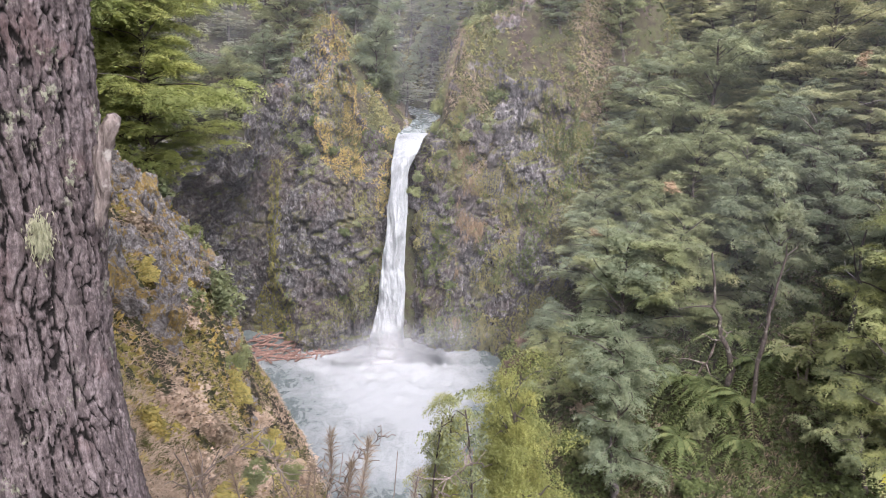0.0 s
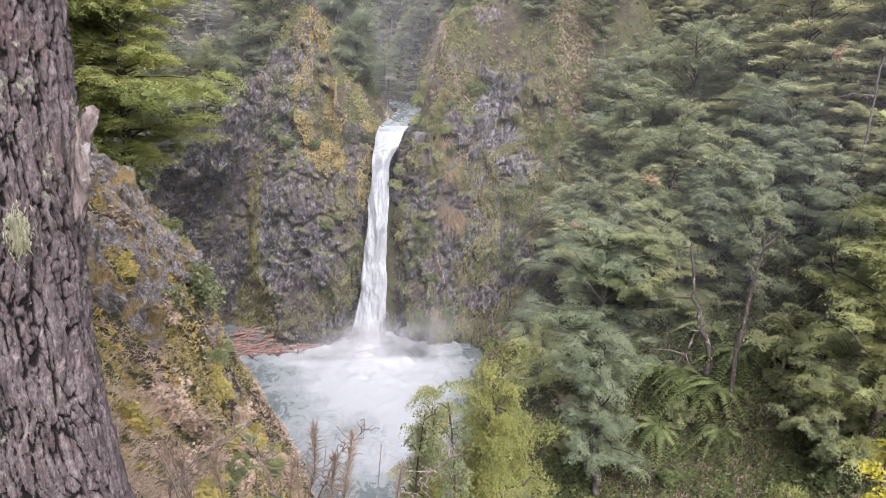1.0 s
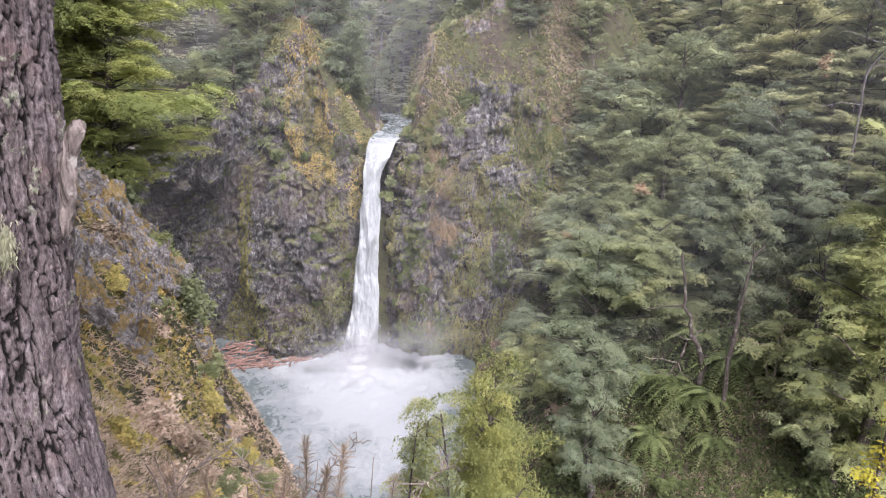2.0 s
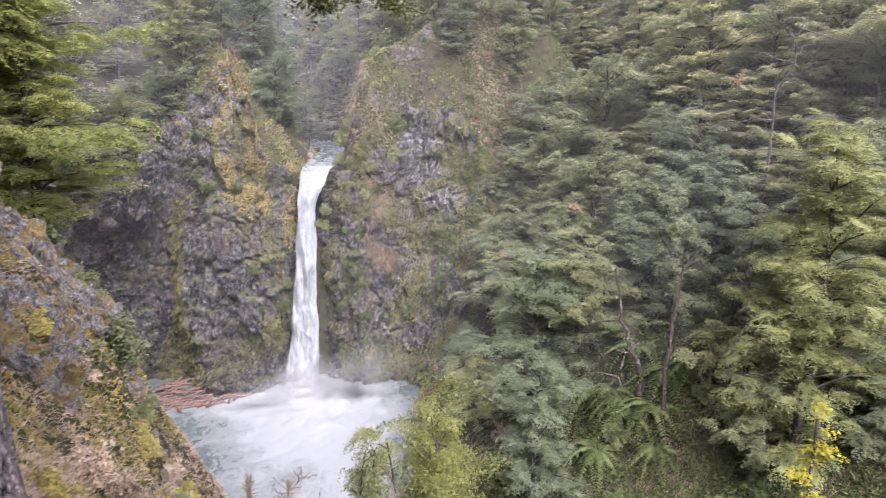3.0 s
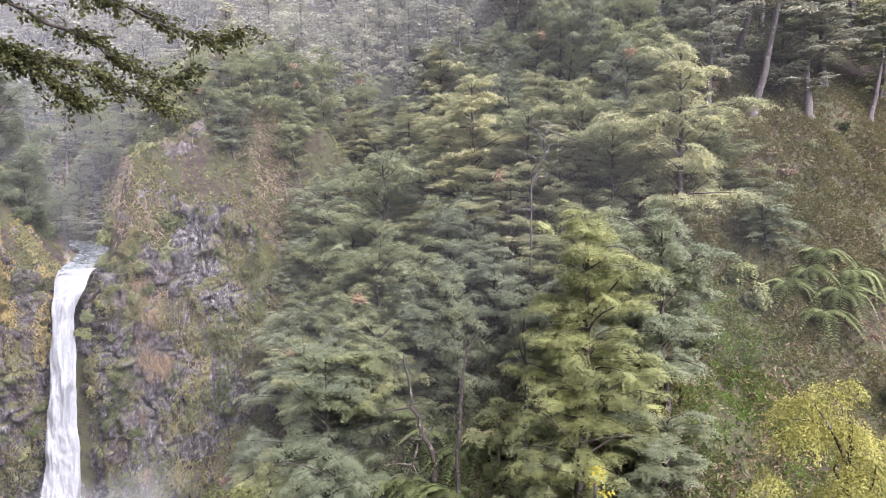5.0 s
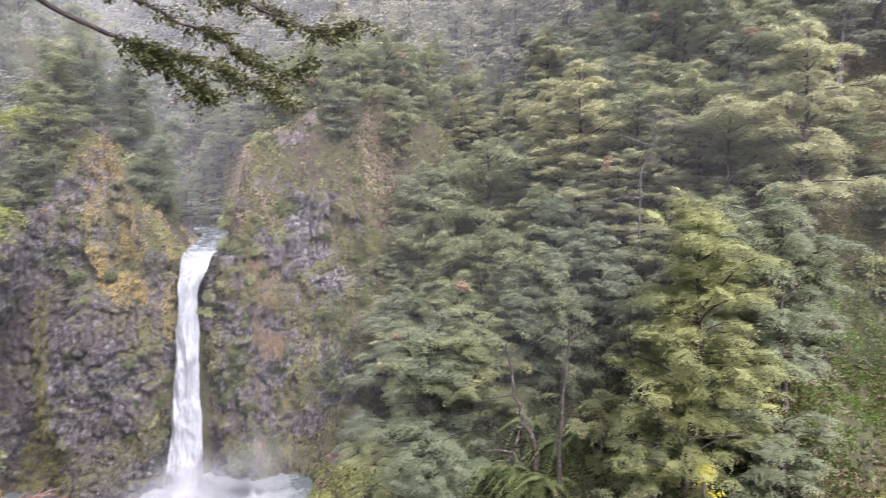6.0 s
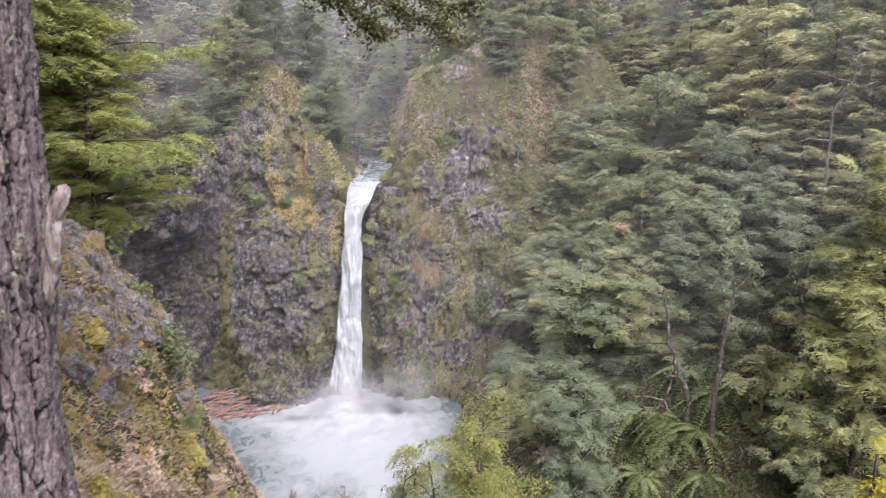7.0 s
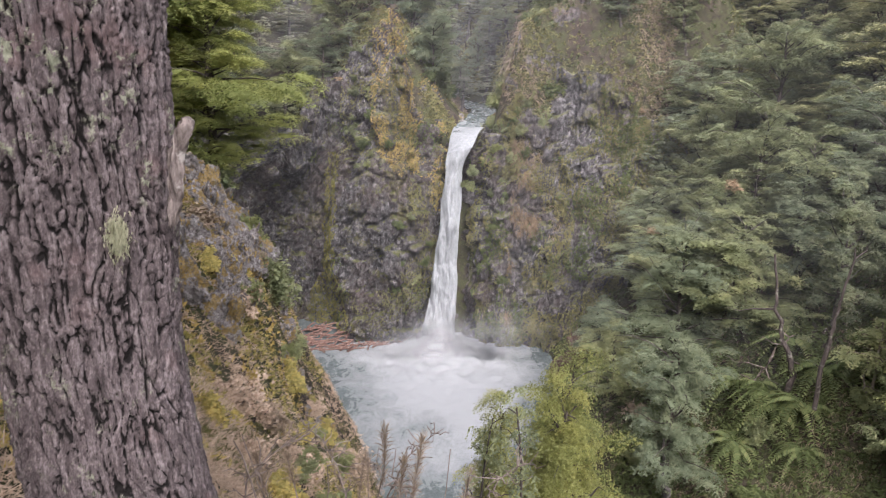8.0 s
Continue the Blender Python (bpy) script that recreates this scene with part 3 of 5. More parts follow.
foam = pool_me.attributes.new("foam", "FLOAT", "POINT")
side_left = np.clip((-5.5 - wx + 2.5 * fbm(q * 0.25, 3, 47)) / 12, 0, 1) ** 0.8
foam.data.foreach_set("value", np.clip(1.22 - dist / np.where(wy < 58, 25, 19) + 0.2 * fbm(q * 0.22, 3, 49) - 0.62 * side_left - 0.6 * np.clip((wx - 0.5) / 5, 0, 1), 0, 1).ravel().astype(np.float32))
tagged(new("pool_water", pool_me), "churning plunge pool, white foam over grey-green water", "water", kind="structure")


def waterfall():
    rows, cols = 190, 44
    v = np.linspace(0, 1, rows)[:, None]
    a = np.linspace(0, 1, cols)[None]
    drop = np.clip((v - 0.06) / 0.94, 0, 1)
    y = 66.2 - 4.9 * np.clip(v / 0.1, 0, 1) - 2.1 * np.sqrt(drop)
    z = -5.33 - 0.55 * np.clip(v / 0.09, 0, 1) ** 2 - (drop * 19.2)
    mid_x = np.interp(v, [0, 0.06, 0.1, 0.16, 0.4, 0.65, 0.85, 1], [-2.55, -2.95, -3.2, -3.55, -3.75, -4.1, -4.33, -4.4])
    wide = np.interp(v, [0, 0.06, 0.1, 0.15, 0.2, 0.3, 0.5, 0.7, 0.85, 1], [1.5, 1.3, 1.1, 0.85, 0.74, 0.83, 0.96, 1.16, 1.35, 1.6])
    x = mid_x + wide * (2 * a - 1)
    y = y + 0.5 * (2 * a - 1) ** 2
    z = z + 0 * a
    p = np.stack([x + 0 * y, y + 0 * x, z + 0 * x], -1)
    streak = fbm(np.stack([p[..., 0] * 2.2, 0 * p[..., 0], p[..., 2] * 0.28], -1), 4, 51)
    puff = fbm(np.stack([p[..., 0] * 1.2, 0 * p[..., 0], p[..., 2] * 0.6], -1), 3, 57)
    p[..., 2] -= 0.7 * np.exp(-((v - 0.09) / 0.06) ** 2) * (0.5 - 0.5 * (2 * a - 1)) * (1 - np.clip((v - 0.09) / 0.1, 0, 1))
    p[..., 1] -= (0.3 * streak + 0.3 * puff) * (0.3 + v)
    p[..., 0] += 0.11 * fbm(np.stack([a * 3 + 0 * v, 0 * p[..., 0], p[..., 2] * 0.7], -1), 3, 63) * (0.35 + v)
    ob = new("waterfall", mesh_data("waterfall", p.reshape(-1, 3), lattice(rows, cols), FALL, True))
    tagged(ob, "tall white plume of falling water between basalt walls", "waterfall", kind="structure")


waterfall()
sy = np.linspace(64.6, 92, 120)[:, None]
sa = np.linspace(-1, 1, 24)[None]
sx = np.interp(sy, [p[1] for p in UPPER], [p[0] for p in UPPER]) + sa * np.interp(sy, [62, 64, 68, 92], [1.3, 1.5, 1.9, 2.2])
sq = np.stack([sx, sy + 0 * sx, 0 * sx], -1)
sz = -5.75 + 0.066 * (sy - 62) + 0.2 * fbm(sq * 1.1, 3, 70) * np.clip((sy - 63) / 4, 0, 1) - 0.05
stream_me = mesh_data("stream_water", np.stack([sx, sy + 0 * sx, sz + 0 * sx], -1).reshape(-1, 3), lattice(120, 24), WATER, True)
foam = stream_me.attributes.new("foam", "FLOAT", "POINT")
foam.data.foreach_set("value", (np.interp(sy, [62, 65, 70, 92], [0.75, 0.42, 0.36, 0.34]) + 0 * sx).ravel().astype(np.float32))
tagged(new("stream_water", stream_me), "shallow rapid stream running to the lip", "water", kind="structure")


# ---- trees ----
def beech(kind, height, crown, low, leaf, leaf_size, count, seed, limbs=40, bark=BARK, bend=0.5, dome=0.6, girth=1.0, sides=14):
    """A layered southern beech; parts: trunk with limbs, crown. dome: how round its top is (0.3 flat to 1 pointed)."""
    g = np.random.default_rng(seed)
    root = new(kind)
    hs = np.linspace(0, 1, 14)
    bx, by = g.normal(size=2) * bend
    sway = np.stack([bx * np.sin(hs * 2.4) + 0.04 * g.normal(size=14).cumsum(), by * np.sin(hs * 2.1), hs * height - 0.6], 1)
    pieces = [tube(sway, girth * (height * 0.015 * (1.12 - hs) ** 0.9 + 0.02 + 0.01 * height * np.exp(-hs * 22)), 9)]
    cs, rs, ws = [], [], []
    for i in range(limbs):
        h = low + (0.99 - low) * ((i + g.random()) / limbs) ** 0.85
        f = (h - low) / (1 - low)
        reach = crown * (min(1.0, (f + 0.08) / 0.28) ** 0.6 * (1 - f) ** dome * g.uniform(0.55, 1.12) + 0.1)
        az = i * 2.4 + g.normal() * 0.5
        reach *= 0.8 + 0.32 * math.sin(2 * az + 7 * f + seed) + 0.14 * math.sin(5 * az - 11 * f)
        o = np.array([np.interp(h, hs, sway[:, k]) for k in range(3)])
        s = np.linspace(0, 1, 6)
        rise = g.uniform(-0.05, 0.75) * reach
        kink = g.normal(size=2) * 0.08 * reach
        line = o + np.stack([np.cos(az) * reach * s + kink[0] * np.sin(s * 5), np.sin(az) * reach * s + kink[1] * np.sin(s * 5), rise * np.sin(s * 1.9)], 1)
        pieces.append(tube(line, girth * (0.012 * reach + 0.015) * (1.1 - s), 4))
        for q in range(2 + int(reach * 1.25)):
            w = g.uniform(0.3, 1.02)
            c = o + (line[-1] - o) * w + np.array([-np.sin(az), np.cos(az), 0]) * g.normal() * 0.3 * reach * w
            c[2] = np.interp(w, s, line[:, 2]) + g.normal() * 0.22
            cs.append(c)
            rs.append(0.05 * reach + g.uniform(0.26, 0.66) * min(1.0, crown / 3.0))
            ws.append((np.cos(az), np.sin(az)))
    cs, rs = np.array(cs), np.array(rs)
    each = np.maximum((rs ** 2 / (rs ** 2).sum() * count).astype(int), 4)
    part("trunk", mesh_data("trunk", *weld(*pieces), bark, True), root)
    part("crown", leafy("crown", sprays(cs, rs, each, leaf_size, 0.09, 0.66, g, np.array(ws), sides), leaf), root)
    return root


# models stand at the origin only while they are built; the first planting of each moves it into place
WOODS = "beech trees on the gorge slope"
MODELS = {}


def model(key, label, *args, **kw):
    ob = beech("forest_tree" if key.startswith("far") else "beech_tree", *args, **kw)
    tagged(ob, label, "tree", WOODS)
    MODELS[key] = [ob, args[0], args[1], False]


FAR_WOOD = []


def put_tree(key, x, y, height, crown, turn, lean=(0, 0), label=""):
    if key.startswith("far") and x * x + y * y > 66 ** 2:
        FAR_WOOD.append((x, y, height, crown, turn))
        return None
    ob, h, c, used = MODELS[key]
    z = float(ground(np.array([x]), np.array([y]))[0]) - 0.15
    m = pose(x, y, z, lean[0], lean[1], turn) @ Matrix.Diagonal((crown / c, crown / c, height / h, 1))
    if not used:
        ob.matrix_basis = m
        MODELS[key][3] = True
        made = ob
    else:
        made = copy_thing(ob, m)
        made.scale = m.to_scale()
    if label:
        tagged(made, label)
    return made


model("bright", "tall layered beech with yellow-green foliage tiers", 16.0, 4.9, 0.06, LEAF_LIME, 0.055, 230000, 101, 96, dome=0.5, sides=9)
model("green", "layered green beech rooted on the steep slope", 12.0, 4.4, 0.14, LEAF_GREEN, 0.075, 76000, 102, 50, dome=0.36, sides=9)
model("gold", "layered beech with sunny olive-green tiers", 12.0, 4.4, 0.14, LEAF_GOLD, 0.075, 76000, 114, 50, dome=0.4, sides=9)
model("green2", "broad green beech with flat foliage tiers", 9.0, 4.2, 0.18, LEAF_GREEN, 0.075, 62000, 103, 40, bend=1.0, dome=0.3, sides=9)
model("dark", "dark blue-green beech with drooping tiers", 11.0, 4.4, 0.14, LEAF_DARK, 0.075, 70000, 104, 46, bend=0.8, dome=0.36, sides=9)
model("dark2", "small dark green beech on the slope", 7.5, 3.6, 0.18, LEAF_DARK, 0.075, 50000, 105, 34, bend=0.8, dome=0.3, sides=9)
model("sparse", "thin beech with a pale crooked trunk", 6.0, 2.2, 0.42, LEAF_GREEN, 0.09, 9000, 106, 22, bark=PALE_BARK, bend=0.6, dome=0.4, sides=9)
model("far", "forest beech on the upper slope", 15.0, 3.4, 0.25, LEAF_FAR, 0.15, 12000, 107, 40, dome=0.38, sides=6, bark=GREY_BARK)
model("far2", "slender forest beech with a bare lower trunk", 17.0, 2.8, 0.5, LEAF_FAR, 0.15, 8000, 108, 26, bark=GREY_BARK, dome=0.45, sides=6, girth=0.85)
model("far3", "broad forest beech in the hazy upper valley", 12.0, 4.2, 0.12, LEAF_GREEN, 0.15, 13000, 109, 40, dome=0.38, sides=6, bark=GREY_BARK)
model("left", "bright green beech reaching over the alcove", 12.0, 4.0, 0.03, LEAF_SPRING, 0.055, 190000, 110, 70, dome=0.45, sides=10)
model("young", "young yellow-green beech on the near slope", 9.0, 2.3, 0.3, OLIVE, 0.04, 70000, 112, 54, dome=0.4, sides=0)

# kind, x, y, height, crown radius, turn
SLOPE_TREES = [
    ("bright", 20.3, 27.9, 17.0, 4.7, 20), ("gold", 32.5, 33.4, 13.4, 4.9, 70), ("dark", 26.5, 27.9, 10.9, 3.7, 140), ("gold", 25.7, 49.0, 13.0, 5.4, 200),
    ("green", 19.4, 54.5, 14.6, 5.0, 250), ("dark2", 17.5, 64.4, 6.5, 3.6, 300), ("green2", 17.9, 43.5, 8.4, 3.5, 20), ("dark", 12.9, 55.8, 9.8, 4.2, 60),
    ("dark", 11.8, 39.9, 11.0, 4.3, 110), ("dark2", 18.3, 36.5, 7.5, 2.5, 160), ("green2", 15.3, 39.2, 7.3, 3.9, 215), ("dark2", 21.7, 34.6, 6.4, 2.6, 265),
]
SLOPE_TREES_B = [
    ("sparse", 18.5, 32.6, 5.0, 1.9, 15), ("gold", 25.4, 42.1, 6.5, 3.6, 75), ("dark", 19.3, 65.9, 10.2, 4.8, 180),
    ("gold", 27.2, 65.0, 9.5, 4.4, 225), ("green2", 31.0, 40.9, 7.2, 3.7, 280), ("dark", 17.8, 90.5, 10.5, 5.5, 330), ("green2", 14.5, 48.0, 7.0, 3.4, 35),
    ("dark2", 22.5, 44.5, 6.0, 3.0, 85), ("dark", 22.0, 38.5, 6.5, 2.8, 190), ("dark2", 29.5, 30.5, 6.0, 2.6, 120), ("green2", 28.5, 55.0, 9.0, 4.0, 240),
    ("dark2", 8.8, 52.0, 4.5, 2.2, 10), ("dark", 10.2, 34.9, 9.9, 3.2, 200), ("green2", 8.1, 42.4, 6.3, 2.6, 320), ("green2", 14.5, 40.3, 6.2, 3.2, 45),
    ("green", 37.3, 34.2, 6.0, 2.9, 10), ("dark2", 37.5, 30.6, 4.0, 2.4, 80), ("green2", 19.6, 27.6, 6.5, 2.7, 170),
]
LEFT_TREES = [("dark", -17.5, 69.0, 9.0, 3.8, 20), ("green", -14.6, 71.0, 9.0, 3.6, 80), ("green2", -20.5, 66.5, 8.0, 3.8, 140), ("dark", -23.5, 65.0, 9.0, 4.0, 200),
              ("green", -16.0, 75.0, 11.0, 4.0, 260), ("dark", -9.5, 76.0, 10.0, 3.8, 320), ("dark2", -6.5, 72.0, 6.5, 3.0, 30), ("green", -12.5, 79.0, 12.0, 4.2, 90)]
PLANTED = [put_tree(*row) for row in SLOPE_TREES + SLOPE_TREES_B + LEFT_TREES]


def rust_clump(tree, x, y, z, seed):
    """A tuft of dead leaves in the crown of a tree."""
    g = np.random.default_rng(seed)
    cs = g.normal(size=(12, 3)) * [0.22, 0.22, 0.25]
    ob = part("dead_foliage", leafy("dead_foliage", sprays(cs, np.full(12, 0.2), 50, 0.1, 0.3, 0.3, g), LEAF_RUST), tree, "rust-coloured dead leaf cluster")
    ob.matrix_basis = tree.matrix_basis.inverted() @ Matrix.Translation((x, y, z))


rust_clump(PLANTED[6], 14.09, 42.0, -6.1, 5)
rust_clump(PLANTED[3], 23.2, 39.7, 1.4, 6)
put_tree("left", -9.9, 21.6, 12.0, 3.9, 40)
put_tree("left", -13.2, 24.0, 11.0, 3.8, 150)
put_tree("left", -8.7, 21.0, 7.0, 3.0, 260)

# the rest of the wood on the slope, between the tall ones
g = np.random.default_rng(5)
stand = [(r[1], r[2]) for r in SLOPE_TREES + SLOPE_TREES_B + LEFT_TREES]
tries = 0
while len(stand) < 118 and tries < 4000:
    tries += 1
    x, y = g.uniform(9, 45), g.uniform(24, 76)
    z = float(ground(np.array([x]), np.array([y]))[0])
    az = math.degrees(math.atan2(x, y))
    if along(RIGHT_BANK, np.array([x]), np.array([y]))[1][0] < 0 or not -18 < z < 12 or az > 45 or (az < 13 and y > 50 and z < 2) or az < 9:
        continue
    if (az > 19 and az < 31 and z < -13) or any((x - a) ** 2 + (y - b) ** 2 < 8.0 for a, b in stand):
        continue
    stand.append((x, y))
    put_tree(("green", "green2", "gold", "dark2", "dark", "green2")[g.integers(6)], x, y, g.uniform(5, 9), g.uniform(2.2, 3.6), g.uniform(0, 360))

# the woods above, as far as the ridge
g = np.random.default_rng(12)
tries = 0
woods = 0
for i in range(700):
    az, far = radians(g.uniform(8, 34)), g.uniform(66, 100)
    x, y = math.sin(az) * far, math.cos(az) * far
    if all((x - a) ** 2 + (y - b) ** 2 > 11 for a, b in stand) and woods < 85 and not (x < 13 and y < 77):
        stand.append((x, y))
        put_tree(("far", "far3", "far2")[g.integers(3)], x, y, g.uniform(8, 14), g.uniform(2.6, 3.8), g.uniform(0, 360))
        woods += 1
for i in range(900):
    x, y = g.uniform(-26, 16), g.uniform(67, 100)
    du, su, ku = along(UPPER, np.array([x]), np.array([y]))
    if du[0] < 2.8 or (-14.5 < x < -5 and y < 73) or (su[0] > 0 and y < 76 and x < 13) or any((x - a) ** 2 + (y - b) ** 2 < 7.5 for a, b in stand) or inside(LOW, np.array([x]), np.array([y]))[0]:
        continue
    stand.append((x, y))
    put_tree(("far3", "dark2", "green2", "far")[g.integers(4)], x, y, g.uniform(4, 8.5), g.uniform(1.8, 3.0), g.uniform(0, 360))
woods = 0
for i in range(300):
    x, y = g.uniform(-9, 11), g.uniform(82, 112)
    if along(UPPER, np.array([x]), np.array([y]))[0][0] > 3.6 and all((x - a) ** 2 + (y - b) ** 2 > 15 for a, b in stand):
        stand.append((x, y))
        put_tree(("far", "far3", "far3")[g.integers(3)], x, y, g.uniform(6, 13), g.uniform(2.2, 3.4), g.uniform(0, 360))
while woods < 175 and tries < 14000:
    tries += 1
    az, far = radians(g.uniform(-24, 60)), 50 + 80 * g.random() ** 1.3
    x, y = math.sin(az) * far, math.cos(az) * far
    z = float(ground(np.array([x]), np.array([y]))[0])
    du = along(UPPER, np.array([x]), np.array([y]))[0][0]
    if inside(LOW, np.array([x]), np.array([y]))[0] or du < 4.5:
        continue
    if x > 0 and (z < 4 if y < 66 else (y < 84 and x < 9)):
        continue
    if x <= 0 and (y < 60 or z < -4 or (y < 74 and x > -13.5)):
        continue
    if x > 34 and z < 4.5 and y < 0.9 * x:
        continue
    gap = 2.9 if far < 90 else 4.2
    if any((x - a) ** 2 + (y - b) ** 2 < gap * gap for a, b in stand):
        continue
    stand.append((x, y))
    key = ("far", "far2", "far3")[g.integers(3)] if z < 20 else ("far", "far2")[g.integers(2)]
    put_tree(key, x, y, g.uniform(8, 15), g.uniform(2.6, 4.2), g.uniform(0, 360))
    woods += 1

for i in range(400):
    x, y = g.uniform(-11, 8), g.uniform(85, 108)
    if along(UPPER, np.array([x]), np.array([y]))[0][0] > 0.9 and all((x - a) ** 2 + (y - b) ** 2 > 3.6 for a, b in stand):
        stand.append((x, y))
        put_tree(("far3", "dark2", "far", "far3")[g.integers(4)], x, y, g.uniform(4, 9), g.uniform(1.8, 3.0), g.uniform(0, 360))
for i in range(90):
    az, far = radians(g.uniform(-16, 6)), g.uniform(125, 190)
    put_tree(("far", "far2")[g.integers(2)], math.sin(az) * far, math.cos(az) * far, g.uniform(10, 16), g.uniform(3.2, 4.6), g.uniform(0, 360))

# small trees on the shoulder right of the fall
for i in range(500):
    x, y = g.uniform(6.0, 23), g.uniform(66.5, 84)
    if y > 66 + 0.35 * max(x - 6, 0) and all((x - a) ** 2 + (y - b) ** 2 > 4.2 for a, b in stand):
        stand.append((x, y))
        put_tree(("dark2", "green2", "green", "dark2")[g.integers(4)], x, y, g.uniform(3.5, 7.0), g.uniform(1.7, 2.7), g.uniform(0, 360))
# the edge of the high wood above the open bank
for i in range(2600):
    x, y = g.uniform(26, 78), g.uniform(14, 78)
    z = float(ground(np.array([x]), np.array([y]))[0])
    if z > 5.0 + 0.06 * abs(y - 36) and z < 34 and 24 < math.degrees(math.atan2(x, y)) < 68 and all((x - a) ** 2 + (y - b) ** 2 > 5.5 for a, b in stand):
        stand.append((x, y))
        put_tree(("far", "far", "far3", "far2")[g.integers(4)], x, y, g.uniform(8, 14), g.uniform(2.2, 3.3), g.uniform(0, 360))

def far_wood():
    """The trees too far to be told apart, joined: trunks and crowns."""
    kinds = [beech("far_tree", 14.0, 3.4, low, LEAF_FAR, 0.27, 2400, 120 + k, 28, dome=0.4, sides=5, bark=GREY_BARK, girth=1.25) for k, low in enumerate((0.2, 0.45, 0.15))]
    shapes = []
    for root in kinds:
        row = []
        for ob in sorted(root.children, key=lambda o: o.name, reverse=True):
            me = ob.data
            v = np.empty(len(me.vertices) * 3, np.float32)
            me.vertices.foreach_get("co", v)
            f = np.empty(len(me.loops), np.int32)
            me.loops.foreach_get("vertex_index", f)
            row.append((v.reshape(-1, 3), f.reshape(len(me.polygons), -1)))
            bpy.data.objects.remove(ob)
            bpy.data.meshes.remove(me)
        bpy.data.objects.remove(root)
        shapes.append(row)
    wood, leaves, ages = [], [], []
    for n, (x, y, height, crown, turn) in enumerate(FAR_WOOD):
        z = float(ground(np.array([x]), np.array([y]))[0]) - 0.15
        m = np.array(pose(x, y, z, 0, 0, turn) @ Matrix.Diagonal((crown / 3.4, crown / 3.4, height / 14.0, 1)))
        (tv, tf), (cv, cf) = shapes[n % 3]
        wood.append((tv @ m[:3, :3].T + m[:3, 3], tf))
        leaves.append((cv @ m[:3, :3].T + m[:3, 3], cf))
        ages.append(np.full(len(cv), g.random()))
    tagged(new("far_trunks", mesh_data("far_trunks", *weld(*wood), GREY_BARK, True)), "slender grey trunks of the far misty forest", "forest", kind="stuff")
    tagged(new("far_forest", leafy("far_forest", (*weld(*leaves), np.concatenate(ages)), LEAF_FAR)), "far beech forest with haze put into its grey-green leaf colour", "forest", kind="stuff")


far_wood()

# unseen trees added behind the lookout to shade the big trunk's left side
for x, y, height, crown in [(-6.8, 0.3, 12, 4.4), (-7.5, -3.5, 13, 4.0), (-9.5, 3.5, 11, 4.0), (-10.0, -4.5, 13, 4.5)]:
    put_tree("dark", x, y, height, crown, 40 * x)
for x, y, height, crown in [(-3.9, 0.7, 9.0, 2.4), (-5.0, 2.6, 9.0, 1.9), (-3.0, -1.9, 11.0, 2.6), (-2.6, -4.6, 12.0, 2.8), (-5.0, -5.5, 13.0, 4.0)]:
    put_tree("dark2", x, y, height, crown, 70 * x)

# ---- young trees on the near slope, below the lookout ----
def put_topped(key, x, y, top, crown, turn):
    """A tree whose top stands at that height."""
    return put_tree(key, x, y, top - float(ground(np.array([x]), np.array([y]))[0]) + 0.15, crown, turn)


model("golden", "young golden-green beech with flat leaf layers", 9.0, 2.7, 0.35, GOLDEN, 0.032, 170000, 116, 40, dome=0.4, bend=0.3, sides=0)
model("airy", "airy sapling with thin stem and sparse leaves", 6.0, 1.0, 0.3, LEAF_GREEN, 0.05, 4200, 115, 26, dome=0.4, girth=0.5, sides=0)
model("feather", "young yellow-green beech with feathery upright sprays", 9.0, 2.3, 0.25, OLIVE, 0.034, 150000, 113, 70, dome=0.42, sides=0)
NEAR_TREES = [("feather", 1.15, 13.9, -5.75, 2.1, 10), ("feather", 2.15, 13.6, -6.15, 1.6, 130), ("feather", 0.6, 14.3, -6.5, 1.4, 220), ("airy", -0.15, 12.5, -5.3, 0.95, 60), ("airy", 0.35, 12.3, -6.0, 0.8, 190), ("young", 7.5, 12.1, -6.6, 1.9, 100), ("golden", 10.35, 7.0, -2.75, 2.4, 200)]
for row in NEAR_TREES:
    put_topped(*row)
model("yellow", "slender sapling with bright yellow leaves", 12.0, 0.75, 0.72, LEAF_YELLOW, 0.045, 4200, 111, 30, bend=0.3, girth=0.5, sides=0)
put_topped("yellow", 7.81, 10.3, -4.5, 0.85, 0)


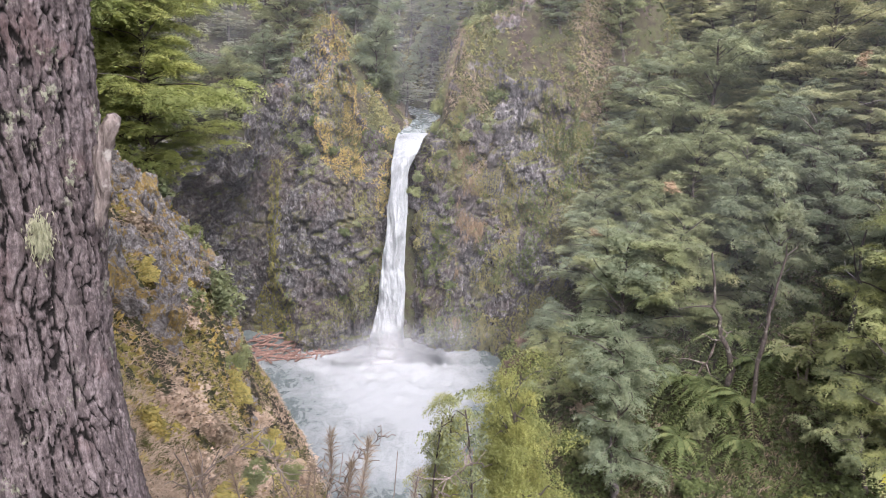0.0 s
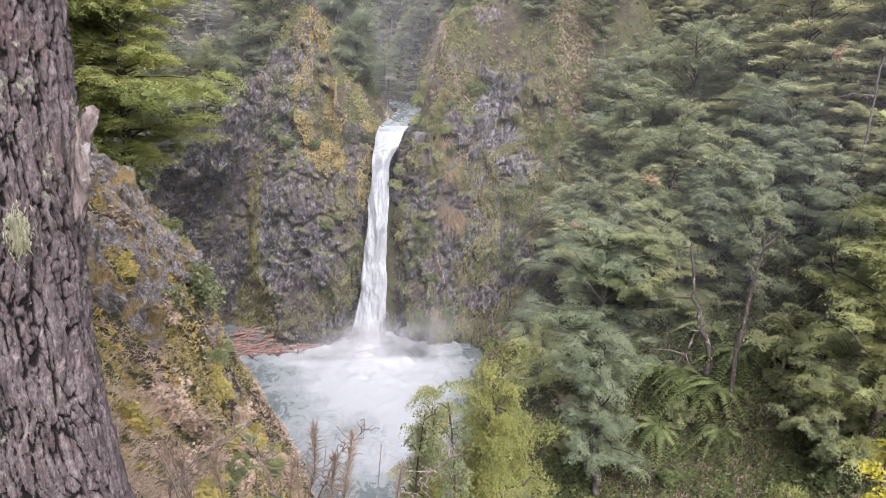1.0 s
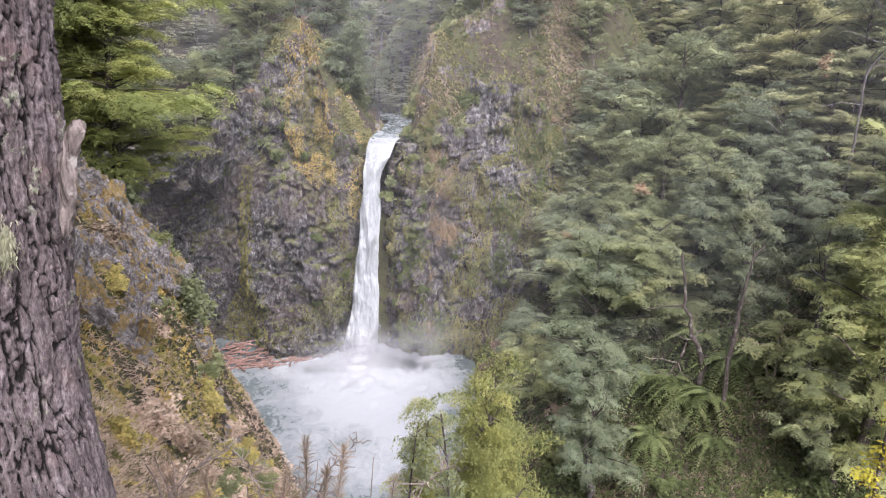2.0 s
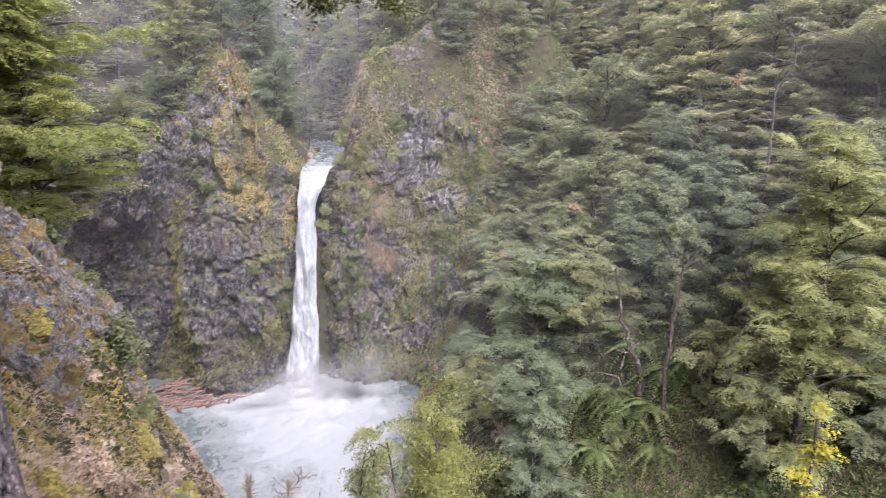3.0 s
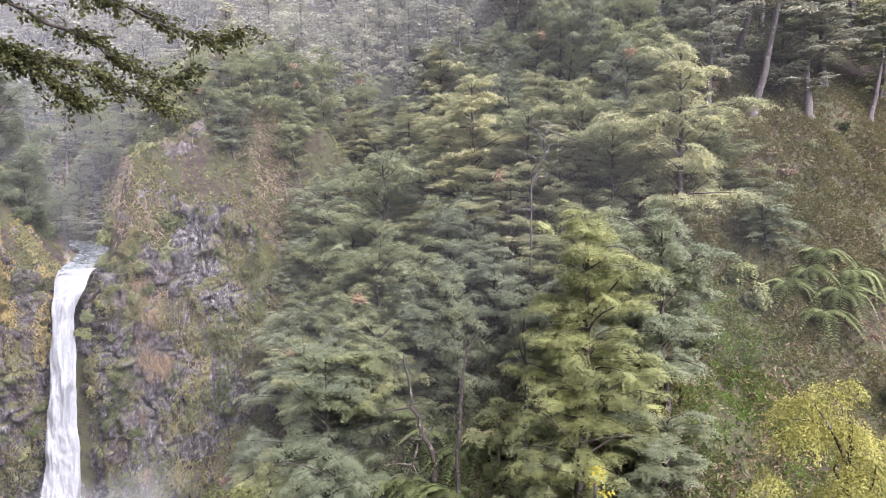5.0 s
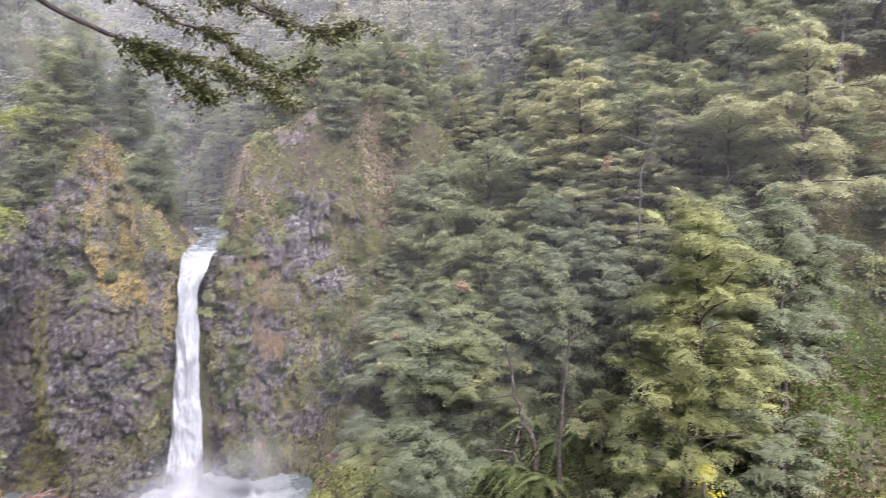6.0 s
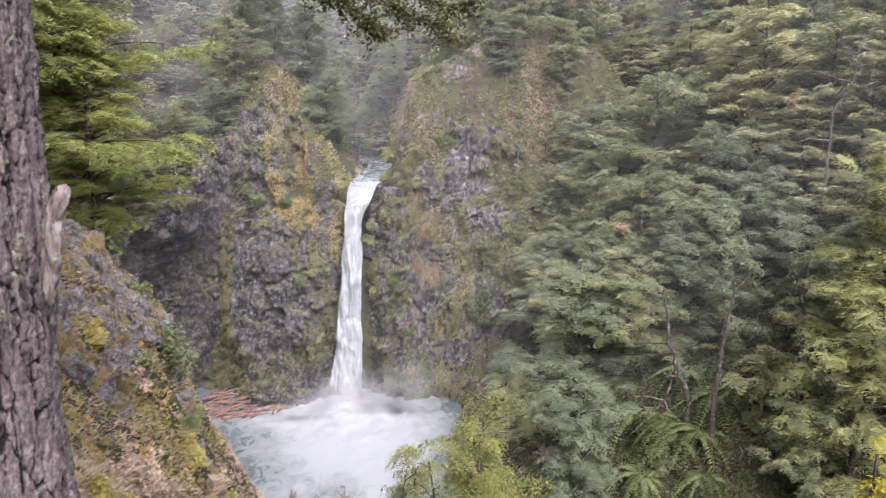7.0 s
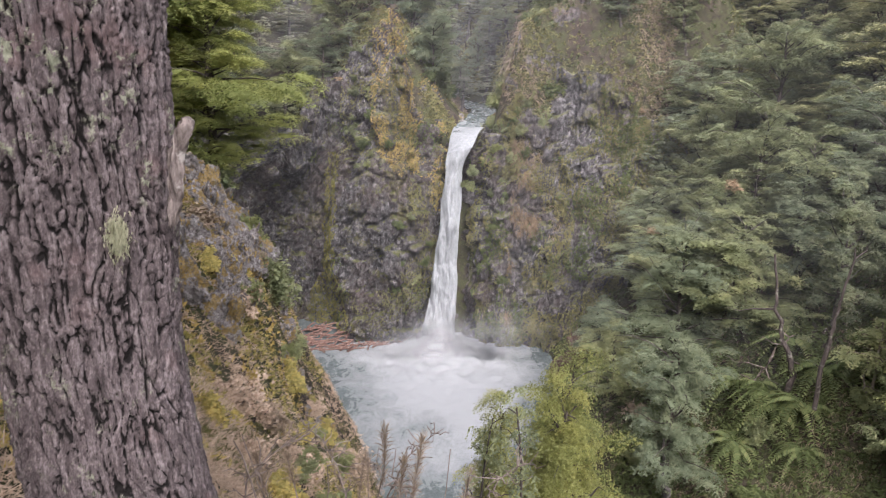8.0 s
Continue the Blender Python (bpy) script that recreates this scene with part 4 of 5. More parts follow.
# ---- the big trunk beside the lookout ----
def big_trunk():
    root = new("old_beech")
    tagged(root, "thick old beech trunk with furrowed grey-pink bark and lichen", "tree")
    rows, cols = 660, 420
    v = np.linspace(-2.4, 1.6, rows)[:, None]
    a = np.linspace(0, 2 * np.pi, cols)[None]
    rad = np.interp(v, [-2.4, -2.0, -1.1, 0, 1.6], [0.49, 0.4, 0.355, 0.385, 0.46])
    shift = np.interp(v, [-2.4, -2.0, -1.2, -0.5, 1.6], [0.09, 0.06, -0.01, -0.04, -0.13])
    rad = rad + 0.022 * np.sin(2 * a + 1.2 * v) + 0.018 * np.sin(3 * a - v * 1.7)
    p = np.stack([np.cos(a) * rad, np.sin(a) * rad, v + 0 * a], -1)
    w = p + 0.045 * np.stack([fbm(p * [4, 4, 2.0], 3, 80), fbm(p * [4, 4, 2.0], 3, 84), 0 * p[..., 0]], -1)
    long = w * [26, 26, 2.2] + 0.35 * np.stack([fbm(w * [22, 22, 9], 3, 92), fbm(w * [22, 22, 9], 3, 96), fbm(w * [14, 14, 8], 3, 98)], -1)
    plate, gap = blocks(long, 93)
    short = w * [36, 36, 9.0] + 0.5 * np.stack([fbm(w * [40, 40, 18], 3, 82), fbm(w * [40, 40, 18], 3, 86), fbm(w * [30, 30, 20], 3, 88)], -1)
    flake, chink = blocks(short, 94)
    grit = fbm(w * [120, 120, 60], 3, 97)
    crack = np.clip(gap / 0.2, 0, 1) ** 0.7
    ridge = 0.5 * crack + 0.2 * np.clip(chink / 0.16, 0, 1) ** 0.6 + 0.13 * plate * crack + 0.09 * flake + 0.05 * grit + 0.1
    chip = fbm(w * [50, 50, 34], 3, 99)
    rad2 = rad + 0.045 * (ridge - 0.65) + 0.005 * chip
    p = np.stack([np.cos(a) * rad2 + 0.851 * shift, np.sin(a) * rad2 + 0.525 * shift, v + 0 * a], -1)
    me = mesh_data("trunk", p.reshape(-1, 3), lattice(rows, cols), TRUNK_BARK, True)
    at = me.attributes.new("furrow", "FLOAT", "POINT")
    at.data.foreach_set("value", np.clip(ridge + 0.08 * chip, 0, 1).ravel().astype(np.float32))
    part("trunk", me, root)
    up = np.linspace(0, 1, 12)
    stem = np.stack([-0.11 - 0.5 * up ** 2, -0.07 + 0.2 * up, 1.5 + 7.0 * up], 1)
    tv, tf = tube(stem, np.interp(up, [0, 0.9, 1], [0.44, 0.2, 0.02]), 24)
    tv = tv + 0.03 * np.stack([fbm(tv * [9, 9, 2], 3, 61), fbm(tv * [9, 9, 2], 3, 62), 0 * tv[:, 0]], -1)
    part("upper_trunk", mesh_data("upper_trunk", tv, tf, BARK, True), root)
    # the high crown over the lookout: unseen, added to keep light off the trunk
    g = np.random.default_rng(19)
    boughs, cs, rs, ws = [], [], [], []
    for i in range(26):
        az, f = i * 2.4 + g.normal() * 0.3, (i + 0.5) / 26
        foot = np.array([np.interp(0.35 + 0.6 * f, up, stem[:, c]) for c in range(3)])
        reach = (4.6 - 2.2 * math.cos(az)) * (1 - 0.6 * f) * g.uniform(0.75, 1.1)
        q = np.linspace(0, 1, 7)
        line = foot + np.stack([np.cos(az) * reach * q, np.sin(az) * reach * q, 0.35 * reach * np.sin(q * 2.0)], 1)
        boughs.append(tube(line, 0.07 * (1.08 - q), 6))
        for w in g.uniform(0.25, 1.0, 9):
            cs.append(np.array([np.interp(w, q, line[:, c]) for c in range(3)]) + g.normal(size=3) * [0.5, 0.5, 0.12])
            rs.append(g.uniform(0.5, 0.95))
            ws.append((np.cos(az), np.sin(az)))
    part("bough", mesh_data("bough", *weld(*boughs), BARK, True), root)
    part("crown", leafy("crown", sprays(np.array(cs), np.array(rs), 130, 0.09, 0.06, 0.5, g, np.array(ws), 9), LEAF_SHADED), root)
    # the broken stub, the lichen and the limb that hangs out over the view
    root.location = (-1.735, 2.75, 0.0)
    o = np.array(root.location)
    rise = np.linspace(0, 1, 44)
    line = np.stack([-1.31 + 0.05 * rise + 0.035 * rise ** 2 + 0.008 * np.sin(rise * 8), 2.64 - 0.02 * np.sin(rise * 3), -0.6 + 0.43 * rise], 1) - o
    flank = line[8:30] + np.stack([0.024 * np.sin(np.linspace(0, 3.14, 22)), 0 * rise[8:30] - 0.01, 0 * rise[8:30]], 1)
    pieces = [tube(line, np.interp(rise, [0, 0.3, 0.55, 0.8, 0.93, 0.98, 1], [0.017, 0.02, 0.023, 0.029, 0.026, 0.017, 0.003]), 26),
              tube(flank, 0.017 * np.sin(np.linspace(0.15, 2.9, 22)) + 0.002, 16)]
    v, f = weld(*pieces)
    v = v + 0.012 * np.stack([fbm(v * [55, 55, 14] + 5, 3, 3), fbm(v * [70, 70, 9] + 9, 3, 4), 0.4 * fbm(v * 30, 3, 5)], -1)
    part("stub", mesh_data("stub", v, f, DEADWOOD, True), root, "broken pale dead branch stub")
    g = np.random.default_rng(3)
    c = np.array([-1.465, 2.485, -0.615]) - o
    p = c + g.normal(size=(420, 3)) * [0.02, 0.012, 0.04] + [0, 0.012, 0]
    out = np.array([[0.45, -0.8, -0.7]]).repeat(420, 0)
    part("lichen", mesh_data("lichen", *tufts(p, out, 4, 0.014, 0.3, 0.9, 0.9, g), LICHEN), root, "pale yellow hanging lichen")
    stems = [
        [(-1.7, 2.8, 1.55), (-1.25, 3.5, 1.35), (-0.87, 3.9, 0.98), (-0.54, 3.96, 0.83), (-0.34, 3.99, 0.77), (-0.14, 4.0, 0.73), (0.09, 4.0, 0.62), (0.33, 3.99, 0.51)],
        [(-1.0, 3.7, 1.2), (-0.6, 3.9, 1.08), (-0.18, 4.0, 0.92), (-0.05, 4.02, 0.87), (0.1, 4.05, 0.74), (0.29, 4.05, 0.69), (0.42, 4.0, 0.75)],
        [(-0.6, 3.9, 1.08), (-0.2, 3.95, 1.1), (0.09, 4.0, 1.06), (0.3, 3.95, 0.95), (0.49, 3.92, 0.89), (0.72, 3.9, 0.97)],
        [(-0.54, 3.96, 0.83), (-0.45, 3.97, 0.81), (-0.34, 4.0, 0.7), (-0.2, 4.02, 0.6), (-0.1, 4.02, 0.56)],
    ]
    wood, tips, ways = [], [], []
    for n, stem in enumerate(stems):
        stem = np.array(stem) - o
        s = np.linspace(0, 1, len(stem))
        fine = np.linspace(0, 1, 30)
        q = np.stack([np.interp(fine, s, stem[:, c]) for c in range(3)], 1) + g.normal(size=(30, 3)) * 0.006
        wood.append(tube(q, (0.016 if n == 0 else 0.009) * (1.05 - fine) + 0.0022, 6))
        for i in range(100 if n == 0 else 80):
            w = g.uniform(0.42 if n == 0 else 0.2, 1.0)
            b = np.array([np.interp(w, fine, q[:, c]) for c in range(3)])
            way = np.array([g.normal() * 0.5 + 0.45, g.normal() * 0.5, g.normal() * 0.2 - 0.22])
            way *= g.uniform(0.05, 0.17) / np.linalg.norm(way)
            wood.append(tube([b, b + way * 0.5 + [0, 0, 0.006], b + way], [0.002, 0.0016, 0.001], 4))
            m = 19
            tips.append(b + way * g.uniform(0.15, 1.1, m)[:, None] + g.normal(size=(m, 3)) * 0.014)
            ways.append(way / np.linalg.norm(way) * 0.6 + g.normal(size=(m, 3)) * [0.6, 0.6, 0.35])
    part("limb", mesh_data("limb", *weld(*wood), BARK, True), root, "thin dark limb overhanging the view")
    tips, ways = np.concatenate(tips), np.concatenate(ways)
    ways = ways / np.linalg.norm(ways, axis=1, keepdims=True) * g.uniform(0.016, 0.032, len(ways))[:, None]
    part("foliage", mesh_data("foliage", *blades(tips, ways, 0.016, 0.1, None, g), LEAF_SHADED), root, "small beech leaves, coloured darker as if backlit")
    return root


old_beech = big_trunk()


# ---- ground cover ----
def clip_noise(x, y, scale, seed, lo, hi):
    return np.clip((fbm(np.stack([x, y, 0 * x], -1) * scale, 3, seed) - lo) / (hi - lo), 0, 1)


def on_ground(n, box, keep, g):
    """Random places on the land inside box (x0, x1, y0, y1), where keep(x, y, z) says so."""
    x, y = g.uniform(box[0], box[1], n), g.uniform(box[2], box[3], n)
    z = ground(x, y)
    ok = keep(x, y, z) & (z > POOL_Z + 0.3)
    p = np.stack([x, y, z], -1)[ok]
    e = 0.4
    nx, ny = (ground(p[:, 0] + e, p[:, 1]) - p[:, 2]) / e, (ground(p[:, 0], p[:, 1] + e) - p[:, 2]) / e
    nrm = np.stack([-nx, -ny, np.ones(len(p))], -1)
    return p, nrm / np.linalg.norm(nrm, axis=1, keepdims=True)


def on_cliff(P, N, n, keep, g):
    r, c = g.integers(1, P.shape[0] - 1, n), g.integers(1, P.shape[1] - 1, n)
    p = P[r, c]
    ok = keep(p) & (g.random(n) < 1)
    return p[ok], -N[c[ok]] + [0, 0, 0.2]


def cover(name, label, material, *pieces):
    ob = new(name, mesh_data(name, *weld(*pieces), material))
    return tagged(ob, label, "grass" if "grass" in name else "plants", kind="stuff")


UPWARD = np.array([0, 0, 0.7])
g = np.random.default_rng(31)
spur = (-14, 6, 2.0, 24)
p, nr = on_ground(60000, spur, lambda x, y, z: (z < 0.5) & (g.random(len(x)) < (0.5 + 0.5 * clip_noise(x, y, 0.5, 61, -0.2, 0.4)) * np.where((np.hypot(x, y) > 15) & (x < -0.33 * y), 0.25, 0.85)) & (np.hypot(x, y) > 5.5), g)
cover("dry_grass", "tangled straw-coloured grass on the spur", STRAW, tufts(p, nr * 0.5 + UPWARD, 10, 0.18, 0.08, 0.8, 0.4, g))
p, nr = on_ground(76000, spur, lambda x, y, z: (z < 0.5) & (clip_noise(x, y, 0.6, 67, -0.3, 0.2) > g.random(len(x))) & (np.hypot(x, y) > 4.5), g)
cover("spur_herbs", "low green herbs between the dry grass", SPUR_HERB, tufts(p, nr * 0.6 + UPWARD, 10, 0.08, 0.5, 0.9, 0.2, g))
p, nr = on_ground(52000, spur, lambda x, y, z: (z < 0.5) & (clip_noise(x, y, 0.8, 68, -0.3, 0.25) > g.random(len(x))) & (np.hypot(x, y) > 4.5), g)
cover("spur_scrub", "olive-brown scrub on the spur", BANK_HERB, tufts(p, nr * 0.6 + UPWARD, 10, 0.1, 0.35, 0.9, 0.2, g))
p, nr = on_ground(26000, spur, lambda x, y, z: (z > -9) & (y > 10) & (clip_noise(x, y, 0.9, 71, 0.05, 0.3) > g.random(len(x))), g)
cover("orange_moss", "orange and ochre moss cushions on spur rocks", GOLD_MOSS, tufts(p, nr * 0.8 + UPWARD * 0.5, 10, 0.1, 0.6, 1.0, 0.1, g))

shade = (8, 26, 22, 46)
p, nr = on_ground(17000, shade, lambda x, y, z: (along(RIGHT_BANK, x, y)[1] > 0) & (z < -9), g)
cover("shade_herbs", "dense leafy herbs under the slope trees", HERB, tufts(p, nr * 0.8 + UPWARD * 0.4, 10, 0.26, 0.5, 0.9, 0.3, g))
p, nr = on_ground(20000, shade, lambda x, y, z: (along(RIGHT_BANK, x, y)[1] > 0) & (z < -9) & (clip_noise(x, y, 0.35, 73, -0.2, 0.2) > g.random(len(x))), g)
cover("shade_grass", "dry trailing grass under the slope trees", DRY, tufts(p, nr * 0.6 + UPWARD * 0.2, 8, 0.5, 0.04, 0.6, 0.9, g))
near = (-4.5, 1.8, 2.6, 10)
p, nr = on_ground(16000, near, lambda x, y, z: np.hypot(x, y) > 3.6, g)
cover("near_grass", "dry tangled grass below the lookout", STRAW, tufts(p, nr * 0.5 + UPWARD, 8, 0.16, 0.05, 0.9, 0.3, g))
p, nr = on_ground(9000, near, lambda x, y, z: (np.hypot(x, y) > 3.6) & (clip_noise(x, y, 0.9, 69, -0.1, 0.3) > g.random(len(x))), g)
cover("near_herbs", "small green herbs below the lookout", SPUR_HERB, tufts(p, nr * 0.6 + UPWARD, 8, 0.1, 0.45, 0.9, 0.2, g))
clearing = (26, 56, 14, 46)
bank = lambda x, y, z: (z < 9) & (along(RIGHT_BANK, x, y)[1] > 0)
lush = lambda x, y: np.clip(1.25 - ((x - 30.0) / 4.6) ** 2 - ((y - 27.5) / 6.5) ** 2, 0, 1)
p, nr = on_ground(110000, clearing, lambda x, y, z: bank(x, y, z) & (lush(x, y) * clip_noise(x, y, 0.45, 79, -0.25, 0.1) > g.random(len(x))), g)
cover("lush_herbs", "vivid green low herbs on the damp bank", LUSH, tufts(p, nr * 0.8 + UPWARD * 0.4, 9, 0.15, 0.5, 0.9, 0.2, g))
p, nr = on_ground(105000, clearing, lambda x, y, z: bank(x, y, z) & ((1 - 0.6 * lush(x, y)) * clip_noise(x, y, 0.35, 79, -0.75, 0.1) > g.random(len(x))), g)
cover("clearing_herbs", "low olive herbs over the open bank", BANK_HERB, tufts(p, nr * 0.8 + UPWARD * 0.4, 9, 0.2, 0.35, 0.9, 0.2, g))
p, nr = on_ground(16000, clearing, lambda x, y, z: bank(x, y, z) & (clip_noise(x, y, 0.35, 80, -0.7, 0.3) > g.random(len(x))), g)
cover("clearing_litter", "brown dead stalks and litter on the bank", WALL_GRASS, tufts(p, nr * 0.5 + UPWARD * 0.2, 7, 0.3, 0.3, 0.9, 0.5, g))
p, nr = on_ground(3000, clearing, lambda x, y, z: bank(x, y, z) & (clip_noise(x, y, 0.3, 83, 0.1, 0.4) > g.random(len(x))), g)
cover("clearing_moss", "yellow-green moss and seedlings on the bank", LEAF_LIME, tufts(p, nr * 0.8 + UPWARD * 0.4, 8, 0.2, 0.6, 0.9, 0.2, g))
slope = (2, 62, 8, 78)
p, nr = on_ground(42000, slope, lambda x, y, z: (z < 16) & (y > 0.4 * x - 6) & ~((x > 29) & (y < 40)) & (along(RIGHT_BANK, x, y)[1] > 0), g)
cover("slope_herbs", "dense green undergrowth on the wooded slope", HERB, tufts(p, nr * 0.7 + UPWARD * 0.6, 8, 0.28, 0.5, 0.9, 0.3, g))
p, nr = on_ground(26000, slope, lambda x, y, z: (z < 18) & (clip_noise(x, y, 0.25, 75, -0.1, 0.3) > g.random(len(x))) & (along(RIGHT_BANK, x, y)[1] > 0), g)
cover("slope_grass", "dry brown grass hanging on the wooded slope", DRY, tufts(p, nr * 0.6 + UPWARD * 0.3, 7, 0.4, 0.06, 0.6, 0.7, g))

high = lambda lo, hi, seed, sc=0.35: (lambda q: np.clip((fbm(q * sc, 3, seed) - lo) / (hi - lo), 0, 1) > g.random(len(q)))
bare = lambda q: (np.abs(q[:, 0] - 5.6) < 3.4 + fbm(q * 0.5, 2, 90)) & (np.abs(q[:, 2] + 4.6 - 0.55 * (q[:, 0] - 5.6)) < 3.0 + 1.2 * fbm(q * 0.6, 2, 92))
p, nr = on_cliff(PL, NL, 90000, lambda q: high(-0.1, 0.4, 81)(q) & (q[:, 0] > -14.5) & ((q[:, 0] > -8.0) | (q[:, 2] > -8) | (q[:, 2] < -20)), g)
cover("cliff_moss", "olive moss cushions on the basalt cliff", MOSSY, tufts(p, nr, 10, 0.13, 0.5, 0.8, 0.4, g))
p, nr = on_cliff(PL, NL, 20000, lambda q: (high(0.05, 0.5, 85)(q) & (q[:, 2] > -9)) | (high(0.0, 0.3, 86)(q) & (q[:, 2] < -17) & (q[:, 0] > -15)), g)
cover("cliff_ferns", "green ferns and leaves hanging on the cliff", HERB, tufts(p, nr, 11, 0.18, 0.35, 0.9, 0.5, g))
p, nr = on_cliff(PL, NL, 130000, lambda q: high(-0.3, 0.25, 84, 0.5)(q) & (q[:, 0] > -11.5) & (q[:, 2] > -10 - 0.9 * (q[:, 0] + 8)), g)
cover("buttress_moss", "tan and ochre moss over the buttress shoulder", ORANGE, tufts(p, nr, 9, 0.13, 0.5, 0.8, 0.3, g))
p, nr = on_cliff(PR, NR, 90000, lambda q: high(-0.35, 0.2, 87)(q) & ~bare(q), g)
cover("wall_moss", "olive moss and short grass on the right-hand wall", MOSSY, tufts(p, nr, 10, 0.14, 0.45, 0.8, 0.4, g))
p, nr = on_cliff(PR, NR, 80000, lambda q: high(-0.1, 0.45, 91)(q) & (q[:, 2] < -6) & (q[:, 0] > 1.5) & (q[:, 0] < 4.0 + 0.25 * (q[:, 2] + 14)) & ~bare(q), g)
cover("wall_grass", "brown grass hanging down the wet wall", WALL_GRASS, tufts(p, nr, 6, 0.6, 0.06, 0.6, 1.0, g))
p, nr = on_cliff(PR, NR, 40000, lambda q: high(-0.1, 0.35, 93)(q) & ~bare(q), g)
cover("wall_ferns", "bright green ferns growing on the wall", HERB, tufts(p, nr, 11, 0.2, 0.3, 0.9, 0.4, g))
p, nr = on_cliff(PL, NL, 90000, lambda q: (np.abs(q[:, 0] + 15.4 - 0.03 * (q[:, 2] + 15)) < 0.62 + 0.35 * fbm(q * 0.6, 2, 88) + 1.7 * np.clip((-17.5 - q[:, 2]) / 6, 0, 1)) & (q[:, 2] < -8), g)
cover("moss_streak", "yellow-olive moss streak down the alcove wall", STREAK, tufts(p, nr, 8, 0.14, 0.5, 0.7, 0.5, g))
top = (-17, 16, 62, 84)
p, nr = on_ground(40000, top, lambda x, y, z: (z < 9) & ((x > -3) | (y > 76)) & (along(UPPER, x, y)[0] > 2.6) & (clip_noise(x, y, 0.3, 95, -0.4, 0.2) > g.random(len(x))), g)
cover("ridge_grass", "bleached grass on the ridges above the fall", DRY, tufts(p, nr * 0.6 + UPWARD * 0.5, 8, 0.6, 0.08, 0.6, 0.6, g))
p, nr = on_ground(90000, (-17, 26, 62, 108), lambda x, y, z: (z < 12) & (along(UPPER, x, y)[0] > 2.0) & (clip_noise(x, y, 0.35, 97, -0.2, 0.3) > g.random(len(x))), g)
cover("ridge_herbs", "olive scrub on the ridges above the fall", MOSSY, tufts(p, nr * 0.6 + UPWARD * 0.5, 10, 0.3, 0.3, 0.8, 0.3, g))


def on_rib(P, n, keep, g):
    r, c = g.integers(1, P.shape[0] - 1, n), g.integers(1, P.shape[1] - 1, n)
    p = P[r, c]
    p = p[keep(p)]
    return p, np.tile([[0.0, -0.5, 0.8]], (len(p), 1))


p, nr = on_rib(RIB_LEFT, 60000, lambda q: (q[:, 0] > -14) & high(-0.2, 0.3, 84, 0.5)(q), g)
cover("rib_moss", "tan and ochre moss on the rock rib", ORANGE, tufts(p, nr, 8, 0.13, 0.5, 0.8, 0.3, g))
p, nr = on_rib(RIB_LEFT, 30000, lambda q: high(0.0, 0.4, 96, 0.4)(q), g)
cover("rib_herbs", "olive herbs in the cracks of the rock rib", MOSSY, tufts(p, nr, 10, 0.17, 0.35, 0.8, 0.3, g))
p, nr = on_rib(RIB_RIGHT, 48000, lambda q: high(-0.4, 0.1, 98, 0.4)(q), g)
cover("shoulder_herbs", "olive and green scrub on the rock shoulder", MOSSY, tufts(p, nr, 11, 0.2, 0.35, 0.8, 0.3, g))
p, nr = on_rib(RIB_RIGHT, 36000, lambda q: high(-0.2, 0.3, 99, 0.4)(q), g)
cover("shoulder_grass", "long brown grass hanging from the rock shoulder", WALL_GRASS, tufts(p, nr, 8, 0.4, 0.06, 0.5, 0.9, g))


# ---- boulders and outcrops ----
def boulder(seed, lumps=0.5):
    g = np.random.default_rng(seed)
    bm = bmesh.new()
    bmesh.ops.create_icosphere(bm, subdivisions=5, radius=1.0)
    v = np.array([q.co for q in bm.verts])
    cuts = g.normal(size=(26, 3))
    cuts /= np.linalg.norm(cuts, axis=1, keepdims=True)
    for c in cuts:
        d = v @ c
        v = v - np.clip(d - g.uniform(0.55, 0.92), 0, 1)[:, None] * c
    block, gap = blocks(v * [2.2, 2.2, 1.6] + 0.3 * fbm(v * 2 + seed, 3, seed)[:, None] + seed, seed)
    chip, chink = blocks(v * 5.0 + seed, seed + 1)
    v = v * (1 + 0.16 * block + 0.06 * chip - 0.16 * np.clip(1 - gap / 0.16, 0, 1) - 0.05 * np.clip(1 - chink / 0.2, 0, 1) + 0.08 * fbm(v * 4 + seed, 4, seed, 0.62))[:, None]
    for q, co in zip(bm.verts, v):
        q.co = co
    me = bpy.data.meshes.new("rock")
    bm.to_mesh(me)
    bm.free()
    me.materials.append(OUTCROP)
    return me


ROCKS = [boulder(k) for k in range(6)]
g = np.random.default_rng(77)


def lay_rock(x, y, size, tall=1.0, sink=0.3, label="grey lichen-spotted basalt outcrop in the slope"):
    z = float(ground(np.array([x]), np.array([y]))[0])
    ob = new("rock", ROCKS[g.integers(6)])
    ob.matrix_basis = pose(x, y, z - sink * size + 0.15 * size, g.uniform(-25, 25), g.uniform(-25, 25), g.uniform(0, 360)) @ Matrix.Diagonal((size, size * g.uniform(0.6, 0.9), size * tall, 1))
    tagged(ob, label, "rock", "rock outcrops")


for i in range(90):
    far = 21 - 8 * g.random() ** 1.8
    az = radians(g.uniform(-28, -19.0 + 0.3 * (far - 21)))
    lay_rock(math.sin(az) * far, math.cos(az) * far, g.uniform(0.25, 0.65), g.uniform(0.8, 1.7))
for i in range(14):
    far = g.uniform(17.5, 20.5)
    az = radians(g.uniform(-19, -14))
    lay_rock(math.sin(az) * far, math.cos(az) * far, g.uniform(0.2, 0.45))
